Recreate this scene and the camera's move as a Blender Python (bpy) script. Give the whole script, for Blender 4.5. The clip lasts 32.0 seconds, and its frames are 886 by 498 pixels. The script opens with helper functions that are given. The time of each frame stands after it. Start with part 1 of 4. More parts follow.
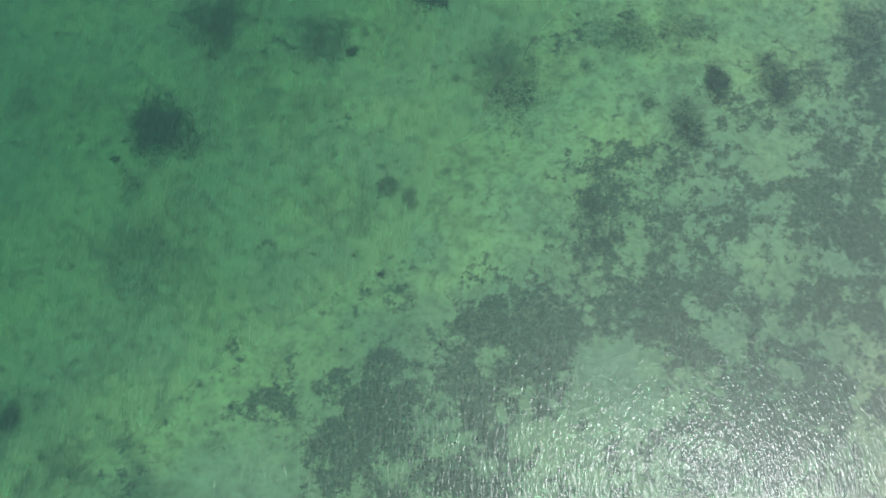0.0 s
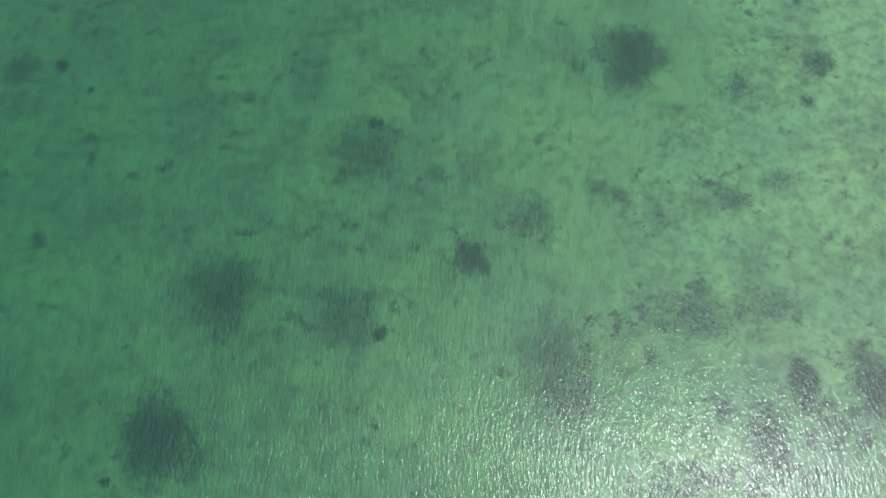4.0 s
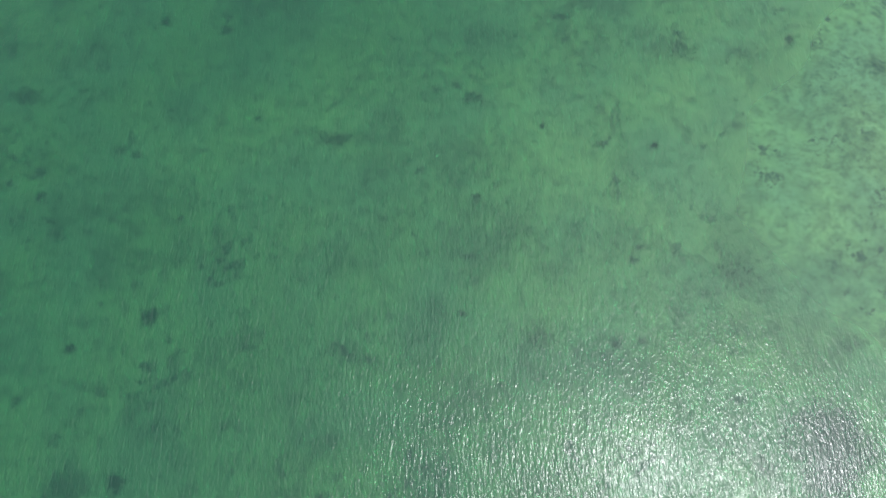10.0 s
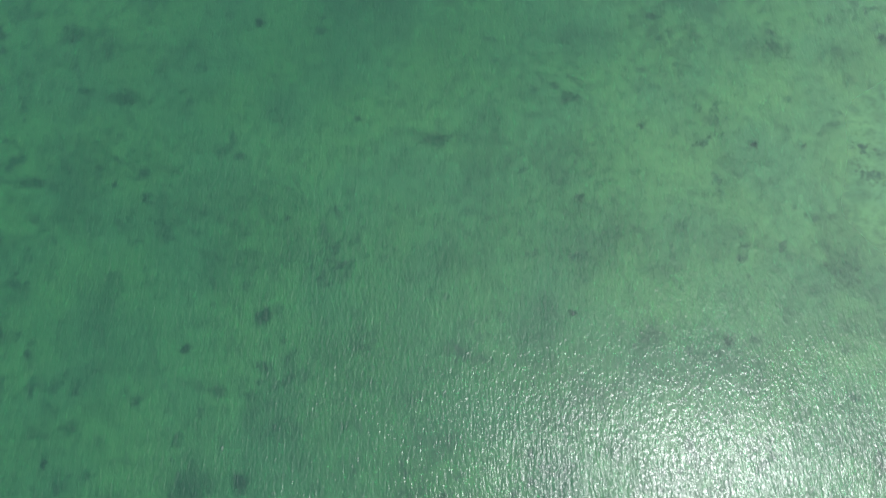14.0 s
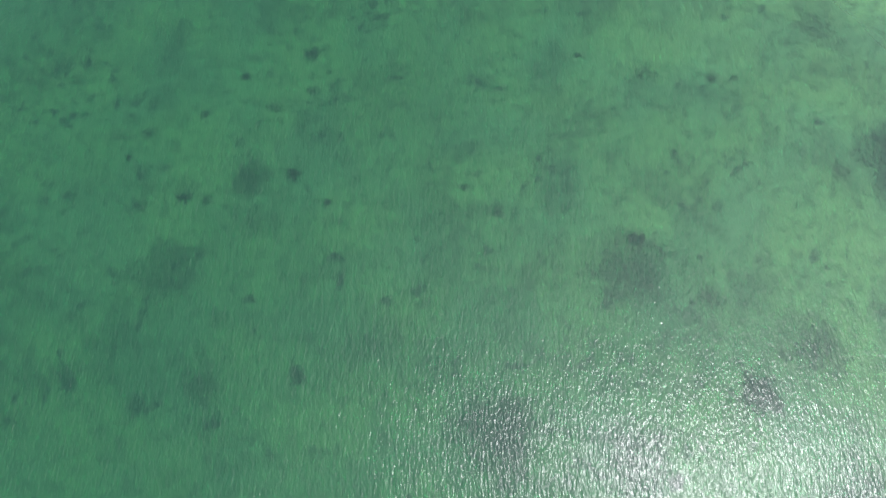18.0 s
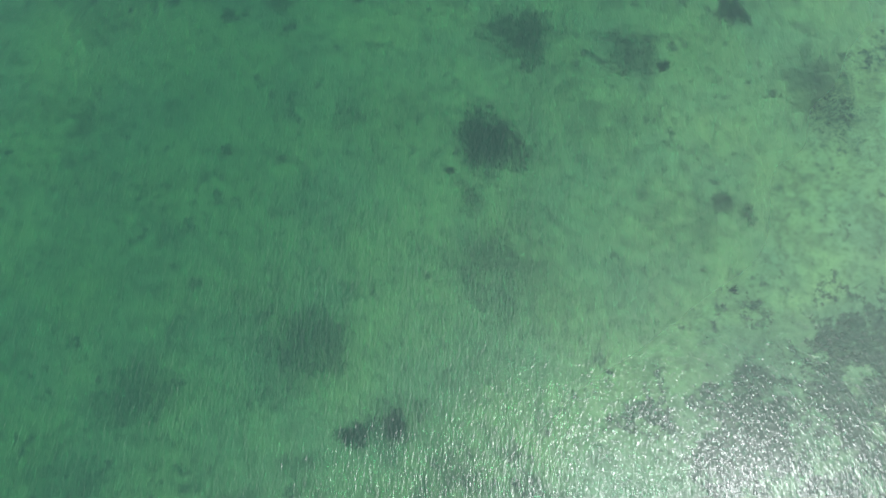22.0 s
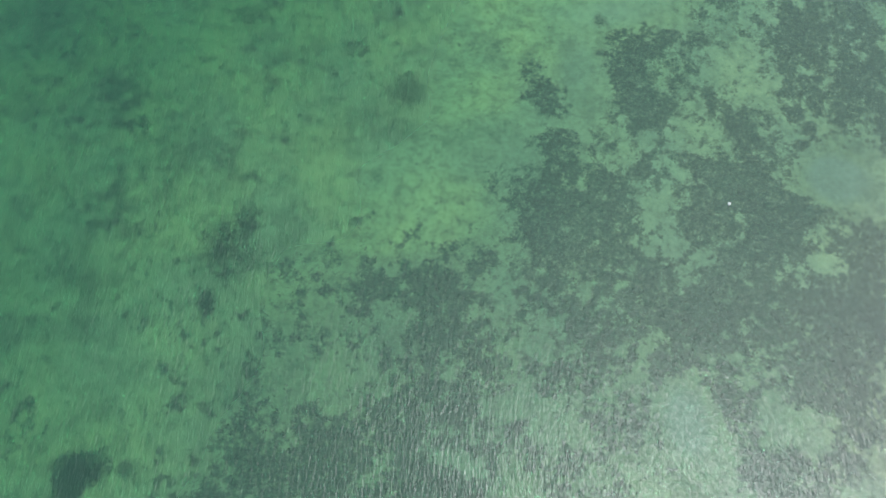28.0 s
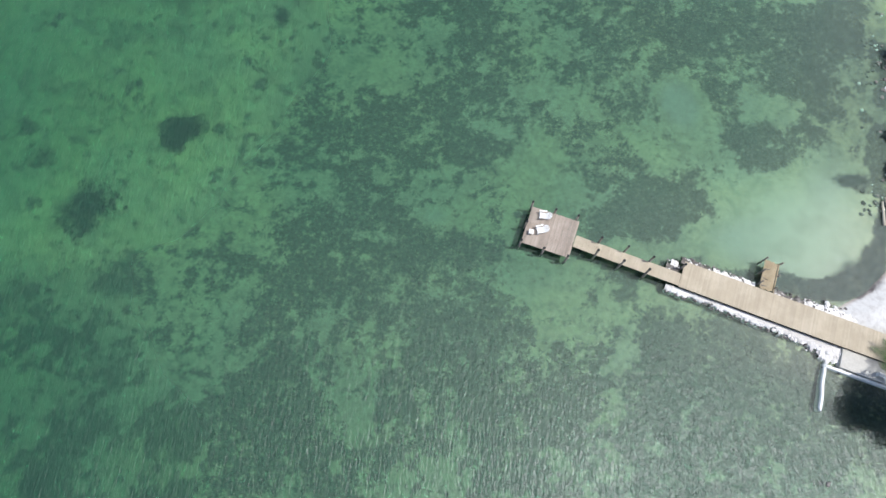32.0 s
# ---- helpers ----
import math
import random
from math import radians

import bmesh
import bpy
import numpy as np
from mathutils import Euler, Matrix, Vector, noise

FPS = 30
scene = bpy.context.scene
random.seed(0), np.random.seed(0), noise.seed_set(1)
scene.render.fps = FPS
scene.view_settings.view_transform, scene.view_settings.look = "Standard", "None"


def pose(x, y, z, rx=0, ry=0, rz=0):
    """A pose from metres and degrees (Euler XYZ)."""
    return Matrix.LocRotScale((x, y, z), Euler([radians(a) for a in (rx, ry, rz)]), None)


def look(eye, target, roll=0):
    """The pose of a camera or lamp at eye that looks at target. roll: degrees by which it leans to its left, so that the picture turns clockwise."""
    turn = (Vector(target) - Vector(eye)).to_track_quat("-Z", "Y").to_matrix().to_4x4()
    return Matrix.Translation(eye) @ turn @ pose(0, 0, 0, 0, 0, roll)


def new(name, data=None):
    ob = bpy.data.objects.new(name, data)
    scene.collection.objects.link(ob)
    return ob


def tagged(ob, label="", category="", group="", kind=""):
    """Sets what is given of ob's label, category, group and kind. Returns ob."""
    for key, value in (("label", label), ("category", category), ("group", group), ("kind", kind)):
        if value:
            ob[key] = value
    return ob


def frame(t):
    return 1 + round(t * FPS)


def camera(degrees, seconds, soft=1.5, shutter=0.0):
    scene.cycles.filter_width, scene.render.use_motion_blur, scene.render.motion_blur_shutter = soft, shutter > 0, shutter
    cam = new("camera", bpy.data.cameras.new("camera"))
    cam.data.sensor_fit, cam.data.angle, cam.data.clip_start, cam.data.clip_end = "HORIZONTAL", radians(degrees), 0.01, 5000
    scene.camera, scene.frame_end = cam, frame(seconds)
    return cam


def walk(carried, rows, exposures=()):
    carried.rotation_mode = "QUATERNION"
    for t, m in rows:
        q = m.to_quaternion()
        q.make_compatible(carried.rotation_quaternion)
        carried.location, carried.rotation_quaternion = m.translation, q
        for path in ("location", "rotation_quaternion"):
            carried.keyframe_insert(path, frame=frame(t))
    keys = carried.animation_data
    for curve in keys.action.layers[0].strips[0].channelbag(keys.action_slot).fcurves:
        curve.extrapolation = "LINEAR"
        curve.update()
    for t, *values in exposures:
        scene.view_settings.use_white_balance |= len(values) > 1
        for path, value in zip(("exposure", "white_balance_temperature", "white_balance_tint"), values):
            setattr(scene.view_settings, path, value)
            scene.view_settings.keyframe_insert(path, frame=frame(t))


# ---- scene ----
cam = camera(73.0, 32.0)
# seconds, place, tilt from straight down, heading, roll
PATH = [
    (0, 4.63, 5.28, 51.16, 20.52, -0.76, 1.51),
    (0.5, 3.55, 8.09, 51.31, 20.58, -0.88, 1.46),
    (1, 2.67, 11.14, 51.45, 20.67, -0.85, 1.41),
    (1.5, 2.05, 14.59, 51.58, 20.75, -0.72, 1.36),
    (2, 1.57, 18.21, 51.77, 20.83, -0.73, 1.28),
    (2.5, 1.18, 22.04, 51.97, 20.86, -0.51, 1.23),
    (4.5, 0.71, 40.44, 53.53, 19.33, 0.66, 1.06),
    (5, 0.49, 44.94, 53.63, 19.20, 0.62, 0.98),
    (5.5, 0.29, 49.37, 53.70, 19.11, 0.61, 0.90),
    (6, 0.02, 53.72, 53.72, 18.98, 0.52, 0.87),
    (6.5, -0.47, 57.83, 53.74, 18.96, 0.36, 0.87),
    (7, -1.15, 61.62, 53.63, 19.05, 0.24, 0.93),
    (7.5, -2.26, 65.10, 53.58, 19.14, -0.09, 1.00),
    (8, -3.86, 68.32, 53.47, 19.16, -0.41, 1.10),
    (8.5, -6.07, 71.09, 53.52, 19.18, -0.68, 1.18),
    (9, -8.78, 73.58, 53.48, 19.10, -0.85, 1.16),
    (9.5, -11.44, 75.53, 53.51, 19.14, -0.74, 1.11),
    (10, -13.35, 76.93, 53.45, 19.15, -0.56, 1.09),
    (10.5, -15.03, 77.59, 53.42, 19.10, -0.75, 1.10),
    (11, -16.95, 78.05, 53.45, 19.08, -0.89, 1.13),
    (11.5, -19.34, 78.41, 53.50, 19.09, -0.98, 1.18),
    (12, -21.75, 78.68, 53.53, 19.11, -1.01, 1.21),
    (12.5, -23.09, 78.82, 53.52, 19.11, -1.00, 1.21),
    (13, -23.48, 78.74, 53.42, 19.14, -0.92, 1.22),
    (13.5, -23.71, 78.08, 53.47, 19.16, -0.91, 1.19),
    (15.5, -23.73, 70.14, 54.20, 18.25, 0.95, 0.33),
    (16, -23.83, 66.74, 54.29, 18.21, 1.42, 0.25),
    (16.5, -24.11, 62.81, 54.14, 18.16, 1.42, 0.14),
    (17, -24.25, 58.51, 54.12, 18.19, 1.68, 0.04),
    (17.5, -24.44, 53.86, 54.07, 18.33, 1.80, -0.10),
    (18, -24.71, 48.75, 53.86, 18.59, 1.81, -0.28),
    (18.5, -24.98, 43.59, 53.54, 18.90, 1.98, -0.44),
    (19, -25.21, 38.32, 53.23, 19.18, 2.05, -0.58),
    (19.5, -25.34, 33.05, 52.98, 19.37, 2.27, -0.65),
    (20, -25.43, 27.78, 52.96, 19.43, 2.49, -0.63),
    (20.5, -25.58, 22.65, 52.91, 19.58, 2.61, -0.56),
    (21, -25.87, 17.04, 52.71, 19.76, 2.58, -0.46),
    (21.5, -26.29, 11.33, 52.50, 20.01, 2.41, -0.36),
    (22, -26.68, 5.76, 52.22, 20.21, 2.30, -0.23),
    (22.5, -27.20, 0.39, 52.00, 20.32, 2.12, -0.13),
    (23, -27.46, -4.66, 51.96, 20.42, 2.33, -0.01),
    (23.5, -27.85, -9.58, 52.02, 20.42, 2.35, 0.07),
    (24, -28.20, -14.26, 52.09, 20.34, 2.35, 0.15),
    (24.5, -28.53, -18.83, 52.18, 20.29, 2.38, 0.21),
    (25, -28.88, -23.54, 52.33, 20.22, 2.44, 0.27),
    (25.5, -29.20, -28.20, 52.39, 20.19, 2.55, 0.34),
    (27.5, -30.37, -46.62, 52.38, 19.64, 2.74, 0.88),
    (28, -30.53, -51.30, 52.44, 19.64, 2.83, 0.95),
    (28.5, -30.69, -55.82, 52.52, 19.68, 2.92, 1.00),
    (29, -30.88, -60.28, 52.53, 19.79, 2.98, 1.05),
    (29.5, -31.08, -64.56, 52.57, 19.93, 3.01, 1.10),
    (30, -31.24, -68.66, 52.58, 20.02, 3.04, 1.14),
    (30.5, -31.40, -72.67, 52.55, 20.06, 3.13, 1.17),
    (31, -31.52, -76.58, 52.56, 20.08, 3.23, 1.19),
    (31.5, -31.62, -80.36, 52.57, 20.03, 3.34, 1.20),
    (32, -31.70, -84.05, 52.58, 20.01, 3.42, 1.20),
]
walk(cam, [(t, pose(x, y, z, 0, 0, yaw) @ pose(0, 0, 0, tilt) @ pose(0, 0, 0, 0, 0, roll))
           for t, x, y, z, tilt, yaw, roll in PATH],
     exposures=((0, 0.03), (5, 0.05), (11, 0.13), (16, 0.21), (21, 0.23), (25, 0.11), (28, 0.08), (32, 0.03)))

# ---- daylight ----
SUN_WAY = Vector((0.445, -0.03, 1.07)).normalized()
world = bpy.data.worlds.new("sky")
scene.world = world
world.use_nodes = True
wn = world.node_tree.nodes
wn.clear()
sky = wn.new("ShaderNodeTexSky")
sky.sky_type, sky.sun_disc = "NISHITA", False
sky.sun_elevation = math.asin(SUN_WAY.z)
sky.sun_rotation = math.atan2(SUN_WAY.x, SUN_WAY.y)
sky.dust_density = 1.5
sky_bg = wn.new("ShaderNodeBackground")
sky_bg.inputs["Strength"].default_value = 0.15
sky_out = wn.new("ShaderNodeOutputWorld")
world.node_tree.links.new(sky.outputs[0], sky_bg.inputs[0])
world.node_tree.links.new(sky_bg.outputs[0], sky_out.inputs[0])

sun_data = bpy.data.lights.new("sun", "SUN")
sun_data.energy, sun_data.angle, sun_data.color = 4.0, radians(0.6), (1.0, 0.985, 0.965)
sun = new("sun", sun_data)
sun.matrix_world = look(SUN_WAY * 200, (0, 0, 0))

# ---- small numeric helpers ----
_rng = np.random.default_rng(7)
_tab = _rng.random((256, 256))


def vnoise(x, y):
    xi, yi = np.floor(x).astype(int), np.floor(y).astype(int)
    fx, fy = x - xi, y - yi
    fx, fy = fx * fx * (3 - 2 * fx), fy * fy * (3 - 2 * fy)
    a, b = _tab[xi & 255, yi & 255], _tab[(xi + 1) & 255, yi & 255]
    c, d = _tab[xi & 255, (yi + 1) & 255], _tab[(xi + 1) & 255, (yi + 1) & 255]
    return (a * (1 - fx) + b * fx) * (1 - fy) + (c * (1 - fx) + d * fx) * fy


def fbm(x, y, size, octaves=4):
    """Value noise between 0 and 1 with its largest cells of that size in metres."""
    total, amp, sumv = 0.0, 0.5, 0.0
    for o in range(octaves):
        k = 2 ** o / size
        total = total + amp * vnoise(x * k + 17.3 * o, y * k - 9.1 * o)
        sumv += amp
        amp *= 0.55
    return total / sumv


def step(a, b, v):
    t = np.clip((v - a) / (b - a), 0, 1)
    return t * t * (3 - 2 * t)


# ---- materials ----
class Nodes:
    def __init__(self, name):
        self.mat = bpy.data.materials.new(name)
        self.mat.use_nodes = True
        self.t = self.mat.node_tree
        self.t.nodes.clear()

    def add(self, kind, **sockets):
        n = self.t.nodes.new(kind)
        for key, value in sockets.items():
            self.put(n, key, value)
        return n

    def put(self, n, key, value):
        key = int(key[1:]) if key[0] == "_" else key.replace("_", " ")
        if isinstance(value, bpy.types.NodeSocket):
            self.t.links.new(value, n.inputs[key])
        else:
            n.inputs[key].default_value = value

    def math(self, op, a, b=0.0, c=0.0):
        n = self.t.nodes.new("ShaderNodeMath")
        n.operation = op
        for i, v in enumerate((a, b, c)):
            self.put(n, f"_{i}", v)
        return n.outputs[0]

    def noise(self, vec, scale, detail=4.0, rough=0.55, warp=0.0):
        n = self.add("ShaderNodeTexNoise", Vector=vec, Scale=scale, Detail=detail, Roughness=rough, Distortion=warp)
        return n.outputs[0]

    def mix(self, fac, a, b, blend="MIX"):
        n = self.t.nodes.new("ShaderNodeMix")
        n.data_type, n.blend_type = "RGBA", blend
        for i, v in ((0, fac), (6, a), (7, b)):
            if isinstance(v, bpy.types.NodeSocket):
                self.t.links.new(v, n.inputs[i])
            else:
                n.inputs[i].default_value = v if i == 0 else (*v, 1.0)
        return n.outputs[2]

    def ramp(self, v, a, b):
        n = self.t.nodes.new("ShaderNodeMapRange")
        n.interpolation_type = "SMOOTHSTEP"
        self.put(n, "_0", v)
        n.inputs[1].default_value, n.inputs[2].default_value = a, b
        return n.outputs[0]

    def bump(self, height, strength, distance, normal=None):
        n = self.add("ShaderNodeBump", Height=height, Strength=strength, Distance=distance)
        if normal is not None:
            self.put(n, "Normal", normal)
        return n.outputs[0]

    def out(self, shader):
        o = self.t.nodes.new("ShaderNodeOutputMaterial")
        self.t.links.new(shader, o.inputs[0])
        return self.mat

    def surface(self, color, rough=0.8, normal=None, metal=0.0):
        p = self.add("ShaderNodeBsdfPrincipled", Roughness=rough, Metallic=metal)
        self.put(p, "Base Color", color if isinstance(color, bpy.types.NodeSocket) else (*color, 1))
        if normal is not None:
            self.put(p, "Normal", normal)
        return self.out(p.outputs[0])


def weathered(name, base, worn, scale=3.0, rough=0.85, relief=0.006, vary=0.25, stretch=(1, 1, 1)):
    """A surface with stains, grain, relief and a tone that differs from piece to piece."""
    n = Nodes(name)
    pos = n.add("ShaderNodeNewGeometry").outputs["Position"]
    obj = n.add("ShaderNodeTexCoord").outputs["Object"]
    mapped = n.add("ShaderNodeMapping", Vector=obj, Scale=stretch).outputs[0]
    grain = n.noise(mapped, scale * 9, 6, 0.65)
    stain = n.noise(pos, scale * 0.4, 4, 0.6)
    rand = n.add("ShaderNodeObjectInfo").outputs["Random"]
    isle = n.add("ShaderNodeNewGeometry").outputs["Random Per Island"]
    tone = n.math("ADD", rand, isle)
    tone = n.math("FRACT", tone)
    c = n.mix(n.ramp(stain, 0.35, 0.7), base, worn)
    c = n.mix(n.math("MULTIPLY", n.ramp(grain, 0.3, 0.75), 0.45), c, [v * 0.55 for v in base])
    k = n.math("MULTIPLY_ADD", tone, vary, 1 - vary * 0.6)
    hsv = n.add("ShaderNodeHueSaturation", Color=c, Value=k)
    return n.surface(hsv.outputs[0], rough, n.bump(grain, 0.6, relief))


def seabed_material():
    n = Nodes("seabed_sand")
    pos = n.add("ShaderNodeNewGeometry").outputs["Position"]
    cover = n.add("ShaderNodeAttribute")
    cover.attribute_name = "cover"
    cov = cover.outputs["Fac"]
    fine = n.noise(pos, 2.2, 4, 0.6, 0.2)
    mid = n.noise(pos, 0.45, 4, 0.6, 0.4)
    big = n.noise(pos, 0.11, 3, 0.55)
    clean = n.add("ShaderNodeAttribute")
    clean.attribute_name = "clean"
    blot = n.noise(pos, 0.9, 4, 0.58, 0.25)
    sand = n.mix(n.ramp(big, 0.35, 0.68), (0.595, 0.50, 0.298), (0.475, 0.425, 0.302))
    sand = n.mix(n.math("MULTIPLY", n.ramp(mid, 0.40, 0.72), 0.42), sand, (0.248, 0.24, 0.176))
    sand = n.mix(n.math("MULTIPLY", n.ramp(blot, 0.42, 0.74), 0.55), sand, (0.192, 0.188, 0.136))
    sand = n.mix(n.math("MULTIPLY", n.ramp(fine, 0.46, 0.72), 0.42), sand, (0.176, 0.168, 0.128))
    white = n.mix(n.ramp(mid, 0.4, 0.75), (0.432, 0.388, 0.344), (0.368, 0.328, 0.288))
    high = n.add("ShaderNodeSeparateXYZ", Vector=pos).outputs[2]
    white = n.mix(n.ramp(high, 0.0, 0.2), white, n.mix(n.ramp(fine, 0.4, 0.7), (0.608, 0.6, 0.584), (0.496, 0.48, 0.464)))
    sand = n.mix(clean.outputs["Fac"], sand, white)
    earth = n.mix(n.ramp(mid, 0.35, 0.7), (0.16, 0.152, 0.088), (0.264, 0.232, 0.16))
    sand = n.mix(n.math("MULTIPLY", n.ramp(high, 0.45, 0.62), n.math("SUBTRACT", 1.0, clean.outputs["Fac"])), sand, earth)
    stain = n.add("ShaderNodeAttribute")
    stain.attribute_name = "stain"
    edge = n.math("ADD", cov, n.math("MULTIPLY_ADD", fine, 1.5, -0.75))
    edge = n.math("ADD", edge, n.math("MULTIPLY_ADD", blot, 0.9, -0.45))
    edge = n.math("ADD", edge, n.math("MULTIPLY_ADD", n.noise(pos, 5.0, 3, 0.6), 1.1, -0.6))
    litter = n.mix(n.ramp(n.noise(pos, 4.0, 4), 0.35, 0.7), (0.105, 0.09, 0.087), (0.20, 0.172, 0.165))
    c = n.mix(n.math("MULTIPLY", n.ramp(edge, 0.30, 0.95), 0.85), sand, litter)
    soft = n.math("MULTIPLY", stain.outputs["Fac"], n.math("MULTIPLY_ADD", n.ramp(fine, 0.3, 0.7), 0.3, 0.7))
    c = n.mix(soft, c, (0.084, 0.08, 0.084))
    return n.surface(c, 0.95, n.bump(fine, 0.5, 0.05))


def water_material():
    n = Nodes("sea_water")
    pos = n.add("ShaderNodeNewGeometry").outputs["Position"]
    d = n.add("ShaderNodeAttribute")
    d.attribute_name = "depth"
    depth = d.outputs["Fac"]
    # light lost on the way through the water, channel by channel
    chan = [n.math("EXPONENT", n.math("MULTIPLY", depth, -k)) for k in (0.75, 0.36, 0.48)]
    tint = n.add("ShaderNodeCombineColor", Red=chan[0], Green=chan[1], Blue=chan[2]).outputs[0]
    turn = n.add("ShaderNodeMapping", Vector=pos, Rotation=(0, 0, radians(3)), Scale=(1.0, 0.24, 1.0)).outputs[0]
    cross = n.add("ShaderNodeMapping", Vector=pos, Rotation=(0, 0, radians(62)), Scale=(1.0, 0.5, 1.0)).outputs[0]
    chop = n.noise(turn, 2.9, 2, 0.5, 0.5)
    lap = n.noise(cross, 4.2, 2, 0.5, 0.4)
    ripple = n.noise(turn, 9.0, 2, 0.5, 0.3)
    inshore = n.ramp(n.add("ShaderNodeSeparateXYZ", Vector=pos).outputs[1], 12.0, -45.0)
    gust = n.ramp(n.noise(pos, 0.07, 3, 0.5), 0.36, 0.66)
    high = n.math("ADD", chop, n.math("MULTIPLY", lap, n.math("MULTIPLY_ADD", inshore, -0.2, 0.85)))
    high = n.math("ADD", high, n.math("MULTIPLY", ripple, 0.30))
    gloss_n = n.bump(high, 1.0, n.math("MULTIPLY_ADD", gust, 0.022, n.math("MULTIPLY_ADD", inshore, 0.020, 0.038)))
    refr_n = n.bump(chop, 1.0, 0.03)
    refr = n.add("ShaderNodeBsdfRefraction", Color=tint, Roughness=n.math("MULTIPLY_ADD", n.ramp(depth, 1.4, 3.2), 0.15, 0.16), IOR=1.333, Normal=refr_n)
    haze = n.add("ShaderNodeBsdfDiffuse", Color=(0.037, 0.165, 0.108, 1), Normal=gloss_n)
    fac = n.math("SUBTRACT", 1.0, n.math("EXPONENT", n.math("MULTIPLY", depth, -0.045)))
    body = n.add("ShaderNodeMixShader", _0=fac, _1=refr.outputs[0], _2=haze.outputs[0])
    # bluish cast of the glint and sheen, put into the gloss colour
    sharp = n.add("ShaderNodeBsdfGlossy", Color=(0.92, 0.95, 0.98, 1), Roughness=n.math("MULTIPLY_ADD", inshore, 0.05, 0.18), Normal=gloss_n)
    broad = n.add("ShaderNodeBsdfGlossy", Color=(0.92, 0.95, 0.98, 1), Roughness=0.54, Normal=gloss_n)
    gloss = n.add("ShaderNodeMixShader", _0=n.math("MULTIPLY_ADD", inshore, 0.07, 0.70), _1=sharp.outputs[0], _2=broad.outputs[0])
    # IOR set above water's 1.333 to strengthen the reflections
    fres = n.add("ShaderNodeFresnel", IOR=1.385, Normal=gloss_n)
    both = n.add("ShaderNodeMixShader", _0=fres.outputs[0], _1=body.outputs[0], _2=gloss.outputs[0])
    return n.out(both.outputs[0])


def leaf_material(name, dark, light, rough=0.6):
    n = Nodes(name)
    pos = n.add("ShaderNodeNewGeometry").outputs["Position"]
    isle = n.add("ShaderNodeNewGeometry").outputs["Random Per Island"]
    c = n.mix(isle, dark, light)
    c = n.mix(n.math("MULTIPLY", n.ramp(n.noise(pos, 1.2, 3), 0.35, 0.7), 0.5), c, [v * 0.6 for v in dark])
    return n.surface(c, rough)


M_SEABED = seabed_material()
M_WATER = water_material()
M_GRASS = leaf_material("seagrass_leaf", (0.06, 0.0576, 0.06), (0.132, 0.12, 0.12), 0.7)
M_MEADOW = leaf_material("meadow_leaf", (0.10, 0.086, 0.083), (0.185, 0.158, 0.152), 0.7)
M_ROOT = weathered("root_mat", (0.08, 0.072, 0.064), (0.16, 0.14, 0.12), 5.0, 0.95, 0.03, 0.1)
M_GREY_DECK = weathered("greyed_deck_timber", (0.344, 0.284, 0.232), (0.424, 0.356, 0.3), 3.0, 0.8, 0.004, 0.35, (1, 8, 1))
M_TAN_DECK = weathered("tan_deck_boards", (0.44, 0.372, 0.272), (0.535, 0.462, 0.35), 1.8, 0.75, 0.001, 0.13, (1, 8, 1))
M_YELLOW_WOOD = weathered("yellowish_timber", (0.368, 0.288, 0.176), (0.448, 0.368, 0.248), 3.0, 0.85, 0.006, 0.3, (1, 8, 1))
M_PILE = weathered("pile_timber", (0.16, 0.144, 0.12), (0.272, 0.248, 0.216), 3.0, 0.9, 0.01, 0.2)
M_CAP = weathered("pile_cap_black", (0.0144, 0.0144, 0.0144), (0.024, 0.024, 0.024), 4.0, 0.5, 0.001, 0.1)


def plastic_material():
    """Thin white moulded plastic, which lets some of the sunlight through."""
    n = Nodes("white_plastic")
    pos = n.add("ShaderNodeNewGeometry").outputs["Position"]
    c = n.mix(n.ramp(n.noise(pos, 6.0, 3), 0.4, 0.7), (0.92, 0.92, 0.91), (0.86, 0.86, 0.85))
    top = n.add("ShaderNodeBsdfPrincipled", Roughness=0.4)
    n.put(top, "Base Color", c)
    back = n.add("ShaderNodeBsdfTranslucent", Color=c)
    return n.out(n.add("ShaderNodeMixShader", _0=0.2, _1=top.outputs[0], _2=back.outputs[0]).outputs[0])


M_WHITE = plastic_material()
M_STONE = weathered("pale_limestone", (0.82, 0.80, 0.78), (0.66, 0.63, 0.60), 2.0, 0.9, 0.03, 0.3)
M_WET_STONE = weathered("dark_wet_stone", (0.12, 0.112, 0.104), (0.24, 0.224, 0.208), 2.0, 0.7, 0.03, 0.3)
M_RUBBLE = weathered("weedy_rubble", (0.128, 0.112, 0.1), (0.32, 0.296, 0.276), 5.0, 0.9, 0.03, 0.3)
M_WALL = weathered("whitewashed_concrete", (0.82, 0.83, 0.82), (0.70, 0.71, 0.70), 1.0, 0.8, 0.004, 0.05)
M_CONCRETE = weathered("grey_concrete", (0.53, 0.51, 0.465), (0.60, 0.58, 0.53), 1.0, 0.9, 0.004, 0.05)
M_DRIFT = weathered("bleached_driftwood", (0.52, 0.47, 0.38), (0.40, 0.36, 0.28), 3.0, 0.9, 0.006, 0.2, (1, 8, 1))
# beams beneath the boards, with the shade there put into the timber's colour
M_DARK = weathered("shaded_beam_timber", (0.08, 0.064, 0.048), (0.12, 0.096, 0.072), 3.0, 0.9, 0.004, 0.2)


